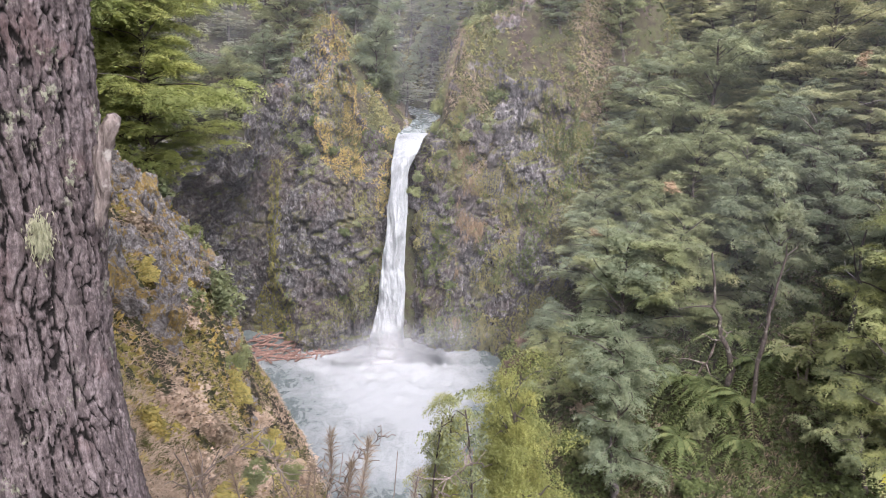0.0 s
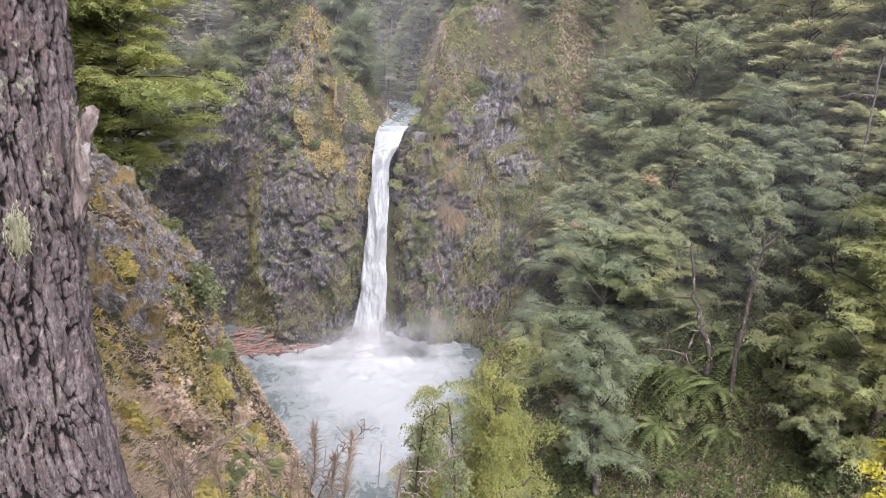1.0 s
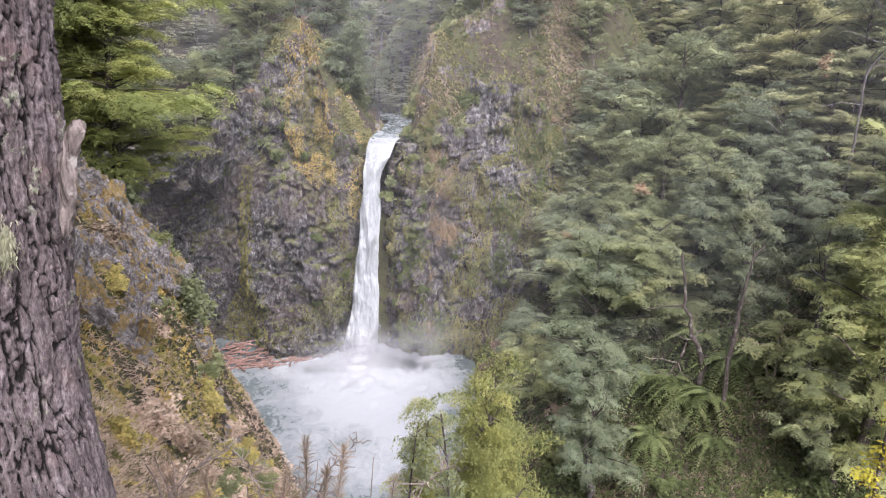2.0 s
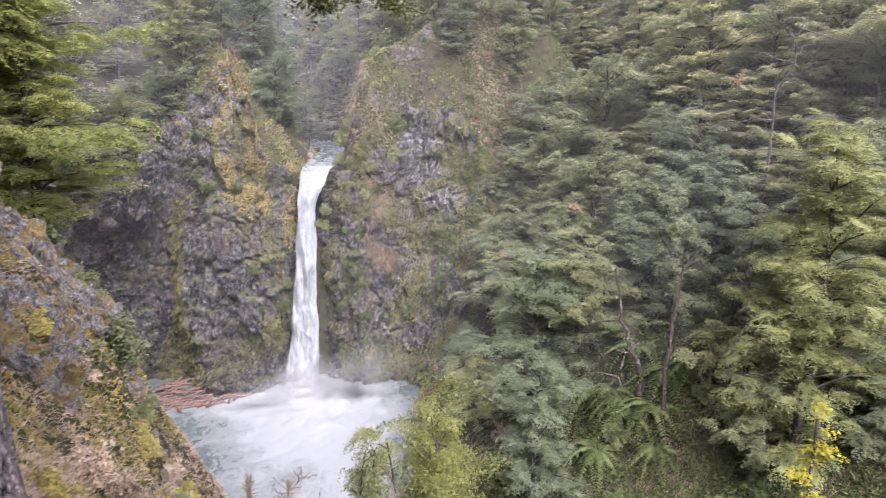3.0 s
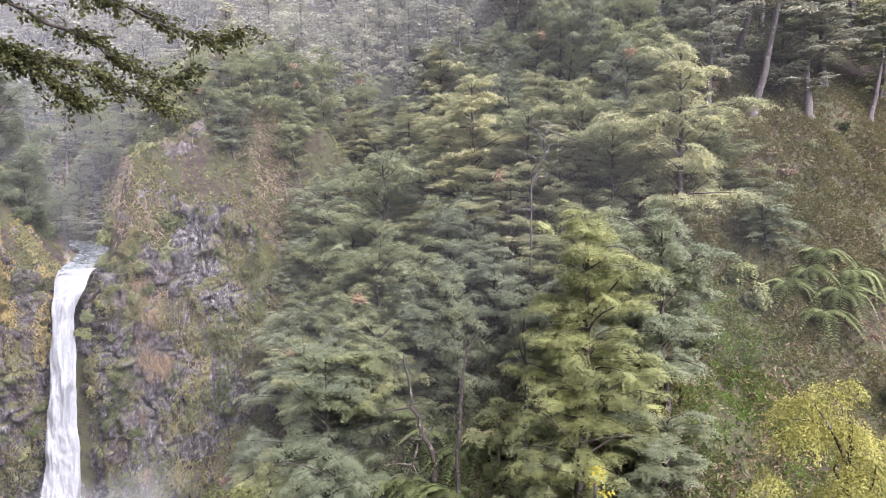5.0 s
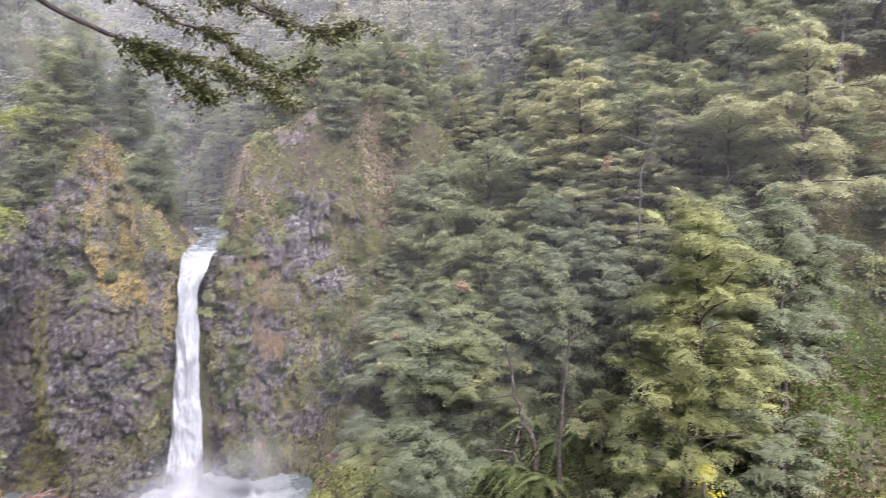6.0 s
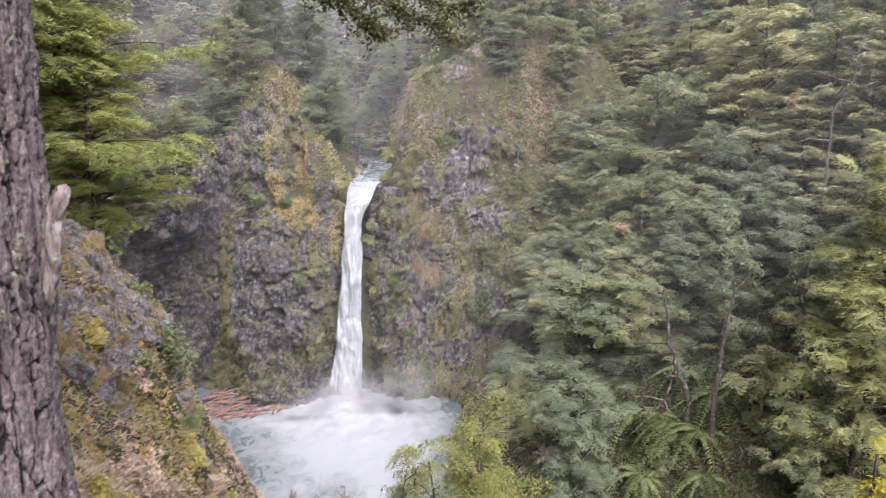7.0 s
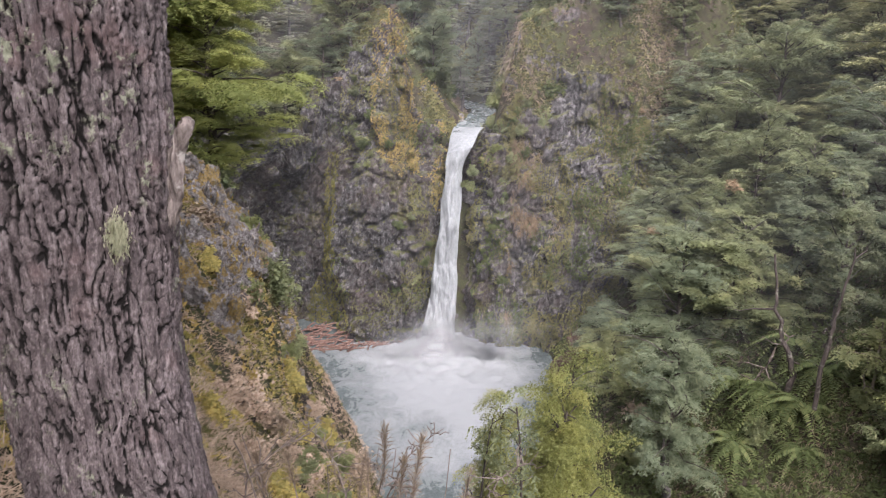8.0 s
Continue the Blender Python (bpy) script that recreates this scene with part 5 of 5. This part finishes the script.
for i in range(16):
    y = g.uniform(63, 86)
    x = np.interp(y, [q[1] for q in UPPER], [q[0] for q in UPPER]) + g.choice([-1, 1]) * g.uniform(1.6, 2.6)
    lay_rock(float(x), y, g.uniform(0.4, 0.9), 0.7, 0.2, "wet dark boulder at the edge of the stream")


RUSTY = boulder(21)
RUSTY.materials[0] = RUST_ROCK
for x, y, z, size, tall in [(6.2, 54.4, -24.0, 1.0, 1.6), (7.0, 54.0, -23.4, 1.1, 1.5), (5.9, 53.4, -24.6, 0.7, 1.0), (7.6, 54.9, -22.6, 1.1, 1.6)]:
    ob = new("rock", RUSTY)
    ob.matrix_basis = pose(x, y, z, g.uniform(-15, 15), g.uniform(-15, 15), g.uniform(0, 360)) @ Matrix.Diagonal((size, size, size * tall, 1))
    tagged(ob, "rusty brown rock at the edge of the pool", "rock", "rock outcrops")


# ---- shrubs ----
def shrub(name, label, category, leaf, leaf_size, count, seed, wide=0.8, tall=1.0, stems=14, bark=TWIG):
    g = np.random.default_rng(seed)
    root = new(name)
    tagged(root, label, category, "shrubs")
    wood, cs, rs = [], [], []
    for i in range(stems):
        az, out = g.uniform(0, 6.28), g.uniform(0.15, 1.0) * wide
        h = tall * g.uniform(0.5, 1.0) * (1 - 0.35 * out / wide)
        s = np.linspace(0, 1, 6)
        line = np.stack([np.cos(az) * out * s ** 1.4, np.sin(az) * out * s ** 1.4, h * s - 0.15], 1) + g.normal(size=(6, 3)) * 0.025
        wood.append(tube(line, 0.016 * (1.1 - s) + 0.003, 5))
        for w in g.uniform(0.4, 1.02, 5):
            c = np.array([np.interp(w, s, line[:, k]) for k in range(3)]) + g.normal(size=3) * 0.1 * wide
            cs.append(c)
            rs.append(g.uniform(0.12, 0.26) * wide)
    part("stem", mesh_data("stem", *weld(*wood), bark, True), root)
    cs, rs = np.array(cs), np.array(rs)
    each = np.full(len(cs), count // len(cs))
    part("foliage", leafy("foliage", sprays(cs, rs, each, leaf_size, 0.45, 0.2, g), leaf), root)
    return root


SHRUBS = {
    "straw": shrub("shrub", "dry straw-coloured twiggy shrub on the spur", "shrub", STRAW, 0.07, 2600, 205, 0.8, 0.8),
    "herb": shrub("shrub", "fresh green low shrub on the spur", "shrub", SPUR_HERB, 0.085, 2800, 206),
    "green": shrub("shrub", "low green leafy shrub on the slope", "shrub", HERB, 0.095, 3000, 201),
    "olive": shrub("shrub", "grey-green bushy shrub clinging to rock", "shrub", LEAF_GREEN, 0.09, 3000, 202, 0.8, 1.2),
    "brown": shrub("shrub", "brown half-dry shrub on the slope", "shrub", DRY, 0.08, 2400, 203, 0.8, 0.8),
    "lime": shrub("shrub", "bushy yellow-green young shrub", "shrub", LEAF_LIME, 0.095, 2800, 204, 0.8, 1.1),
}
SHRUB_USED = set()


def put_shrub(key, x, y, size, z=None):
    z = float(ground(np.array([x]), np.array([y]))[0]) if z is None else z
    m = pose(x, y, z - 0.1 * size, g.uniform(-10, 10), g.uniform(-10, 10), g.uniform(0, 360)) @ Matrix.Diagonal((size, size, size * g.uniform(0.8, 1.2), 1))
    if key in SHRUB_USED:
        copy_thing(SHRUBS[key], m).scale = m.to_scale()
    else:
        SHRUBS[key].matrix_basis = m
        SHRUB_USED.add(key)


for az, far, key, size in [(-18.2, 19.6, "olive", 1.1), (-20.3, 20.4, "lime", 0.8), (-16.9, 19.8, "olive", 0.8), (-21.0, 15.0, "straw", 0.9), (-22.5, 11.0, "straw", 0.8), (-17.5, 17.0, "herb", 0.7),
                           (-14.5, 18.0, "herb", 0.7), (-12.6, 18.2, "straw", 0.9), (-19.5, 12.0, "brown", 0.8), (-16.0, 13.0, "straw", 0.8), (-12.0, 15.0, "lime", 0.8), (-14.0, 11.0, "brown", 0.7),
                           (-10.5, 13.0, "green", 0.8), (-8.5, 10.0, "olive", 0.7), (-24.0, 17.0, "brown", 0.9), (-22.6, 21.0, "olive", 1.2)]:
    put_shrub(key, math.sin(radians(az)) * far, math.cos(radians(az)) * far, size)
for i in range(64):
    far = g.uniform(7.5, 20.5)
    az = radians(g.uniform(-25, -9))
    put_shrub(("straw", "herb", "straw", "lime", "brown", "herb", "olive")[g.integers(7)], math.sin(az) * far, math.cos(az) * far, g.uniform(0.25, 0.7))
for i in range(24):
    x, y = g.uniform(9, 22), g.uniform(26, 42)
    d, s, k = along(RIGHT_BANK, np.array([x]), np.array([y]))
    if s[0] > 0 and d[0] > 0.8:
        put_shrub(("green", "olive", "brown", "olive", "green")[g.integers(5)], x, y, g.uniform(0.7, 1.5))
for i in range(20):
    x, y = g.uniform(8, 50), g.uniform(20, 62)
    d, s, k = along(RIGHT_BANK, np.array([x]), np.array([y]))
    if s[0] > 0 and d[0] > 0.8 and math.degrees(math.atan2(x, y)) < 60:
        put_shrub(("green", "olive", "brown", "lime", "green")[g.integers(5)], x, y, g.uniform(0.8, 1.9))
for i in range(16):
    x, y = g.uniform(31, 50), g.uniform(18, 40)
    if along(RIGHT_BANK, np.array([x]), np.array([y]))[1][0] > 0:
        put_shrub(("olive", "brown", "green", "lime", "olive")[g.integers(5)], x, y, g.uniform(0.5, 1.5))
def cliff_shrubs(P, n, x0, x1, z0, z1, keys, lo, hi):
    """Shrubs rooted on a cliff face."""
    face = P[(P[..., 0] > x0) & (P[..., 0] < x1) & (P[..., 2] > z0) & (P[..., 2] < z1)]
    for i in range(n):
        x, y, z = face[g.integers(len(face))]
        put_shrub(keys[g.integers(len(keys))], x, y, g.uniform(lo, hi), z - 0.2)


cliff_shrubs(PL, 22, -14.5, -9.5, -9, 2, ("olive", "green", "olive", "lime"), 0.5, 1.1)
cliff_shrubs(PL, 10, -9.0, -5.6, -22, -12, ("green", "olive"), 0.5, 1.0)
cliff_shrubs(PR, 12, -1.0, 3.0, -8, -1, ("lime", "green", "olive"), 0.5, 1.1)
cliff_shrubs(PR, 12, -0.5, 6.0, -22, -9, ("green", "olive", "green"), 0.5, 1.0)
put_shrub("lime", -2.2, 60.6, 1.0, -10.2)
put_shrub("olive", -1.9, 60.4, 0.9, -8.9)
for i in range(44):
    r, c = g.integers(2, int(RIB_RIGHT.shape[0] * 0.55)), g.integers(2, int(RIB_RIGHT.shape[1] * 0.9))
    x, y, z = RIB_RIGHT[r, c]
    put_shrub(("lime", "olive", "green", "olive", "green", "olive")[g.integers(6)], x, y, g.uniform(0.7, 1.7), z)
for i in range(12):
    f = g.random()
    put_shrub(("lime", "olive", "lime")[g.integers(3)], -0.5 + 1.6 * f + g.normal() * 0.2, 66 + 5.0 * f, g.uniform(0.9, 1.7))
for i in range(16):
    f = g.random()
    put_shrub(("brown", "olive", "straw")[g.integers(3)], -5.6 - 6.0 * f + g.normal() * 0.4, 64.5 + 5.5 * f + g.normal() * 0.6, g.uniform(0.4, 0.9))
for i in range(20):
    x, y = g.uniform(-17, 14), g.uniform(65, 84)
    if -13.5 < x < -5 and y < 72 and i % 4:
        continue
    if along(UPPER, np.array([x]), np.array([y]))[0][0] > 3.2 and not inside(LOW, np.array([x]), np.array([y]))[0]:
        put_shrub(("olive", "brown", "lime", "olive")[g.integers(4)], x, y, g.uniform(1.0, 2.2))


for i in range(22):
    x, y = g.uniform(-9, 8), g.uniform(70, 98)
    if along(UPPER, np.array([x]), np.array([y]))[0][0] > 2.8:
        put_shrub(("olive", "green", "olive")[g.integers(3)], x, y, g.uniform(1.4, 2.8))

# ---- ferns ----
def frond_mesh(seed, length=1.7):
    g = np.random.default_rng(seed)
    s = np.linspace(0, 1, 26)
    spine = np.stack([length * 0.72 * s, 0 * s, length * (0.62 * s - 1.25 * s ** 2.2)], 1)
    pieces = [tube(spine, 0.012 * (1.1 - s) + 0.002, 4)]
    base = np.repeat(spine[3:], 2, 0)
    sgn = np.tile([1.0, -1.0], 23)
    reach = np.repeat(np.sin(np.pi * np.clip(s[3:] * 0.9 + 0.12, 0, 1)) ** 0.7, 2) * 0.27 * length / 1.7
    way = np.stack([0.35 * reach, sgn * reach, -0.28 * reach + g.normal(size=46) * 0.02], 1)
    pieces.append(blades(base, way, 0.07, 0.15, np.tile([[1.0, 0, -0.2]], (46, 1)), g))
    return mesh_data("frond", *weld(*pieces), FERN)


FRONDS = [frond_mesh(k) for k in range(3)]


def fern(x, y, size, n=13):
    z = float(ground(np.array([x]), np.array([y]))[0])
    root = new("fern")
    root.matrix_basis = pose(x, y, z + 0.15 * size, 0, 0, g.uniform(0, 360)) @ Matrix.Diagonal((size, size, size, 1))
    tagged(root, "large green fern with long arching fronds", "fern", "ferns on the slope")
    for i in range(n):
        ob = part("frond", FRONDS[i % 3], root)
        ob.matrix_basis = pose(0, 0, 0, g.uniform(-14, 14), g.uniform(-25, 15), i * 360 / n + g.uniform(-12, 12))


FERNS = [(14.2, 39.9), (15.0, 36.4), (16.6, 37.0), (15.5, 34.9), (14.1, 37.2), (17.3, 34.8), (15.7, 39.7), (36.6, 28.7), (38.4, 28.7), (39.2, 27.0),
         (39.8, 28.8), (16.3, 34.0), (15.3, 35.8), (23.9, 26.7), (24.8, 31.5), (41.0, 27.5), (13.5, 34.6), (16.0, 32.6), (37.5, 27.0), (18.9, 34.0)]
for x, y in FERNS:
    fern(x, y, g.uniform(1.2, 1.9))

# ---- drift logs against the alcove ----
LOGS = []
for k in range(5):
    s = np.linspace(0, 1, 8)
    q = np.stack([(s - 0.5), 0.02 * np.sin(s * 4 + k), 0.012 * np.cos(s * 5 + k)], 1)
    v, f = tube(q, 0.032 * (1.15 - 0.5 * s), 9)
    LOGS.append(mesh_data("drift_log", v, f, LOG, True))
for i in range(120):
    u, w = g.random(), g.random()
    x = -17.2 + 9.6 * u
    y = np.interp(x, [-17.2, -14.5, -9, -7.6], [58.6, 57.2, 59.6, 60.6]) + w * np.interp(x, [-17, -14.5, -9, -7.6], [5.0, 6.0, 2.2, 0.8])
    long = g.uniform(0.9, 3.6)
    ob = new("drift_log", LOGS[i % 5])
    ob.matrix_basis = pose(x, y, POOL_Z + 0.08 + 0.55 * w * g.random(), 0, g.uniform(-7, 7), g.normal() * 28 + (20 if i % 3 else 70)) @ Matrix.Diagonal((long, g.uniform(1.6, 3.6), g.uniform(1.6, 3.6), 1))
    tagged(ob, "reddish-brown drift log stranded by the pool", "log", "drift logs")


# ---- dead wood ----
def bare_branch(name, label, line, radius, twigs, seed, material=PALE_BARK, reach=None):
    g = np.random.default_rng(seed)
    line = np.array(line, float)
    s = np.linspace(0, 1, len(line))
    f = np.linspace(0, 1, 18)
    q = np.stack([np.interp(f, s, line[:, c]) for c in range(3)], 1) + g.normal(size=(18, 3)) * radius * 0.5
    size = reach or np.linalg.norm(line[-1] - line[0])
    pieces = [tube(q, radius * (1.1 - 0.8 * f), 8)]
    for i in range(twigs):
        b = q[g.integers(5, 17)]
        w = g.normal(size=3) * [1, 1, 0.6] + [0, 0, 0.4]
        w *= size * g.uniform(0.12, 0.35) / np.linalg.norm(w)
        t = np.linspace(0, 1, 5)[:, None]
        pieces.append(tube(b + w * t + g.normal(size=(5, 3)) * 0.03 * size * t, radius * 0.35 * (1.1 - t[:, 0]) + 0.003, 5))
    return tagged(new(name, mesh_data(name, *weld(*pieces), material, True)), label, "dead wood")


bare_branch("dead_tree", "crooked grey dead tree with bare limbs", [(24.6, 38.6, -8.0), (24.3, 37.8, -2.0), (23.8, 37.0, 0.6), (24.5, 36.6, 2.4), (24.2, 36.2, 3.6), (24.7, 36.0, 4.8)], 0.075, 14, 1, GREY_BARK)
bare_branch("dead_branch", "crooked pale bare branch on the slope", [(14.0, 37.0, -18.4), (14.3, 36.4, -16.6), (15.0, 36.0, -15.2), (15.3, 35.8, -13.8), (16.1, 35.6, -13.1)], 0.1, 6, 2, TWIG)
bare_branch("dead_branch", "thin forked white branch among shrubs", [(18.6, 32.9, -16.2), (18.5, 32.6, -14.9), (18.2, 32.6, -13.9), (18.3, 32.5, -13.0)], 0.055, 6, 3)


def lean_trunk(label, line, radius, seed, material):
    """A bare lower trunk that runs from the slope up into the leaves."""
    low = line[0]
    foot = (low[0], low[1] + 0.3, float(ground(np.array([low[0]]), np.array([low[1] + 0.3]))[0]) - 0.3)
    bare_branch("tree_trunk", label, [foot] + line, radius, 2, seed, material)


lean_trunk("slender grey trunk leaning from the fern slope", [(16.44, 33.0, -12.46), (16.62, 33.0, -11.26), (16.86, 33.0, -9.78), (17.0, 33.0, -7.6)], 0.12, 41, BARK)
lean_trunk("straight grey trunk among slope foliage", [(19.58, 31.0, -10.75), (19.48, 31.0, -9.36), (19.43, 31.0, -8.0), (19.35, 31.0, -6.3)], 0.13, 42, GREY_BARK)
lean_trunk("mossy dark trunk bent over the ferns", [(16.0, 35.0, -14.9), (15.5, 35.0, -13.6), (14.95, 35.0, -12.3), (14.5, 35.0, -10.8), (14.1, 35.0, -8.6)], 0.17, 43, BARK)
lean_trunk("grey stem rising from the stream bank", [(10.1, 34.0, -21.8), (9.75, 34.0, -20.9), (9.46, 34.0, -18.6)], 0.17, 44, GREY_BARK)
lean_trunk("dark leaning trunk beside the green bank", [(28.5, 30.0, -12.3), (29.0, 30.0, -10.6), (29.55, 30.0, -8.4), (30.0, 30.0, -5.6)], 0.28, 45, BARK)

for k, tip in enumerate([[(-0.89, 5.53, -3.81), (-0.79, 5.54, -3.53), (-0.64, 5.56, -3.26), (-0.39, 5.59, -3.07)], [(-1.23, 5.46, -3.77), (-1.31, 5.44, -3.43), (-1.44, 5.41, -3.14), (-1.62, 5.36, -2.95)],
                         [(-0.02, 5.6, -3.84), (0.12, 5.6, -3.54), (0.37, 5.59, -3.33)], [(-2.07, 5.2, -3.51), (-1.85, 5.29, -3.23), (-1.53, 5.39, -3.07)], [(-0.6, 5.5, -3.9), (-0.75, 5.5, -3.6), (-1.05, 5.5, -3.35)]]):
    foot = (tip[0][0] + 0.05, tip[0][1] - 0.1, float(ground(np.array([tip[0][0]]), np.array([tip[0][1]]))[0]) - 0.1)
    bare_branch("dead_twig", "pinkish-grey bare twig with fine forked ends", [foot] + tip, 0.009, 26, 20 + k, TWIG, 0.8)


# ---- dry stalks just below the lookout ----
def dry_stalk(x, y, z, tall, lean, seed, brush=True):
    g = np.random.default_rng(seed)
    root = new("dry_stalk")
    root.location = (x, y, z)
    tagged(root, "dry brown stalk with bristly pale needles", "dead plant", "dry stalks")
    s = np.linspace(0, 1, 9)
    q = np.stack([lean[0] * s ** 1.5, lean[1] * s ** 1.5, tall * s], 1) + g.normal(size=(9, 3)) * 0.012
    part("stem", mesh_data("stem", *tube(q, 0.011 * (1.1 - 0.7 * s), 6), TWIG, True), root)
    if brush:
        n = int(g.uniform(260, 520))
        w = 1 - g.random(n) ** 1.2 * g.uniform(0.15, 0.4)
        b = np.stack([np.interp(w, s, q[:, c]) for c in range(3)], 1)
        axis = (q[-1] - q[-3]) / np.linalg.norm(q[-1] - q[-3])
        way = g.normal(size=(n, 3)) * 0.55 + axis * 1.1
        way = way / np.linalg.norm(way, axis=1, keepdims=True) * g.uniform(0.05, 0.17, n)[:, None]
        part("brush", mesh_data("brush", *blades(b, way, 0.005, 0.15, None, g), DRY), root)


for i, (x, y, tip, lean) in enumerate([(-0.72, 5.45, -3.35, (0.2, 0.1)), (-0.55, 5.4, -3.05, (0.3, 0)), (-0.3, 5.5, -3.2, (0.25, 0.1)), (-1.05, 5.4, -3.3, (-0.1, 0.1)), (-0.9, 5.5, -3.1, (0.1, 0)), (-2.1, 5.1, -3.0, (-0.35, 0.1)),
                                        (-2.0, 5.3, -3.3, (-0.2, 0)), (-1.75, 5.4, -3.35, (-0.15, 0)), (-1.4, 5.5, -3.45, (0.12, 0)), (-0.15, 5.6, -3.5, (0.2, 0.1)), (-1.2, 6.2, -3.75, (0.2, 0)), (-2.4, 6.0, -3.5, (-0.25, 0))]):
    z = float(ground(np.array([x]), np.array([y]))[0]) - 0.1
    dry_stalk(x - lean[0], y - lean[1], z, tip - z, lean, 300 + i, i % 3 != 2)
for x, y, key, size in [(-0.75, 6.4, "green", 0.75), (-0.35, 6.8, "olive", 0.8), (0.15, 7.2, "green", 0.8), (-1.3, 6.8, "green", 0.7), (0.5, 8.4, "lime", 0.9), (-2.2, 6.6, "brown", 0.6), (-1.8, 7.4, "brown", 0.7)]:
    put_shrub(key, x, y, size)


# ---- mist ----
def puff(x, y, z, wide, high, material):
    """A soft bank of spray: a bowed sheet, thinning out to its rim."""
    rows, cols = 14, 26
    b = np.linspace(-1, 1, rows)[:, None]
    a = np.linspace(-1, 1, cols)[None]
    p = np.stack([a + 0 * b, 0.35 * (a ** 2 + b ** 2), b + 0 * a], -1)
    ob = new("spray_mist", mesh_data("spray_mist", p.reshape(-1, 3), lattice(rows, cols), material, True))
    ob.matrix_basis = pose(x, y, z, 0, 0, -math.degrees(math.atan2(x, y))) @ Matrix.Diagonal((wide, wide * 0.5, high, 1))
    tagged(ob, "white spray drifting from the foot of the fall", "mist", kind="stuff")


for x, y, wide, high, material in [(-4.3, 57.0, 3.2, 3.4, MIST), (-4.3, 56.0, 5.0, 2.8, MIST), (-4.5, 54.6, 6.5, 2.4, MIST), (-4.4, 52.8, 7.5, 2.0, THIN_MIST), (-7.6, 55.8, 5.0, 1.8, THIN_MIST),
                                   (-1.2, 56.4, 5.0, 3.2, THIN_MIST), (1.8, 57.4, 4.6, 3.6, THIN_MIST)]:
    puff(x, y, POOL_Z + 0.72 * high, wide, high, material)


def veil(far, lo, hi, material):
    """A thin grey sheet across the valley that stands in for mist and haze."""
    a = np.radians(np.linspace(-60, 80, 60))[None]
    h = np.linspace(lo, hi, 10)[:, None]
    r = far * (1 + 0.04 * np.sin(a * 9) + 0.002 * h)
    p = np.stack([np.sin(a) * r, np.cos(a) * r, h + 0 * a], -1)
    tagged(new("valley_mist", mesh_data("valley_mist", p.reshape(-1, 3), lattice(10, 60), material, True)), "thin grey sheet standing in for valley mist and haze", "mist", kind="stuff")


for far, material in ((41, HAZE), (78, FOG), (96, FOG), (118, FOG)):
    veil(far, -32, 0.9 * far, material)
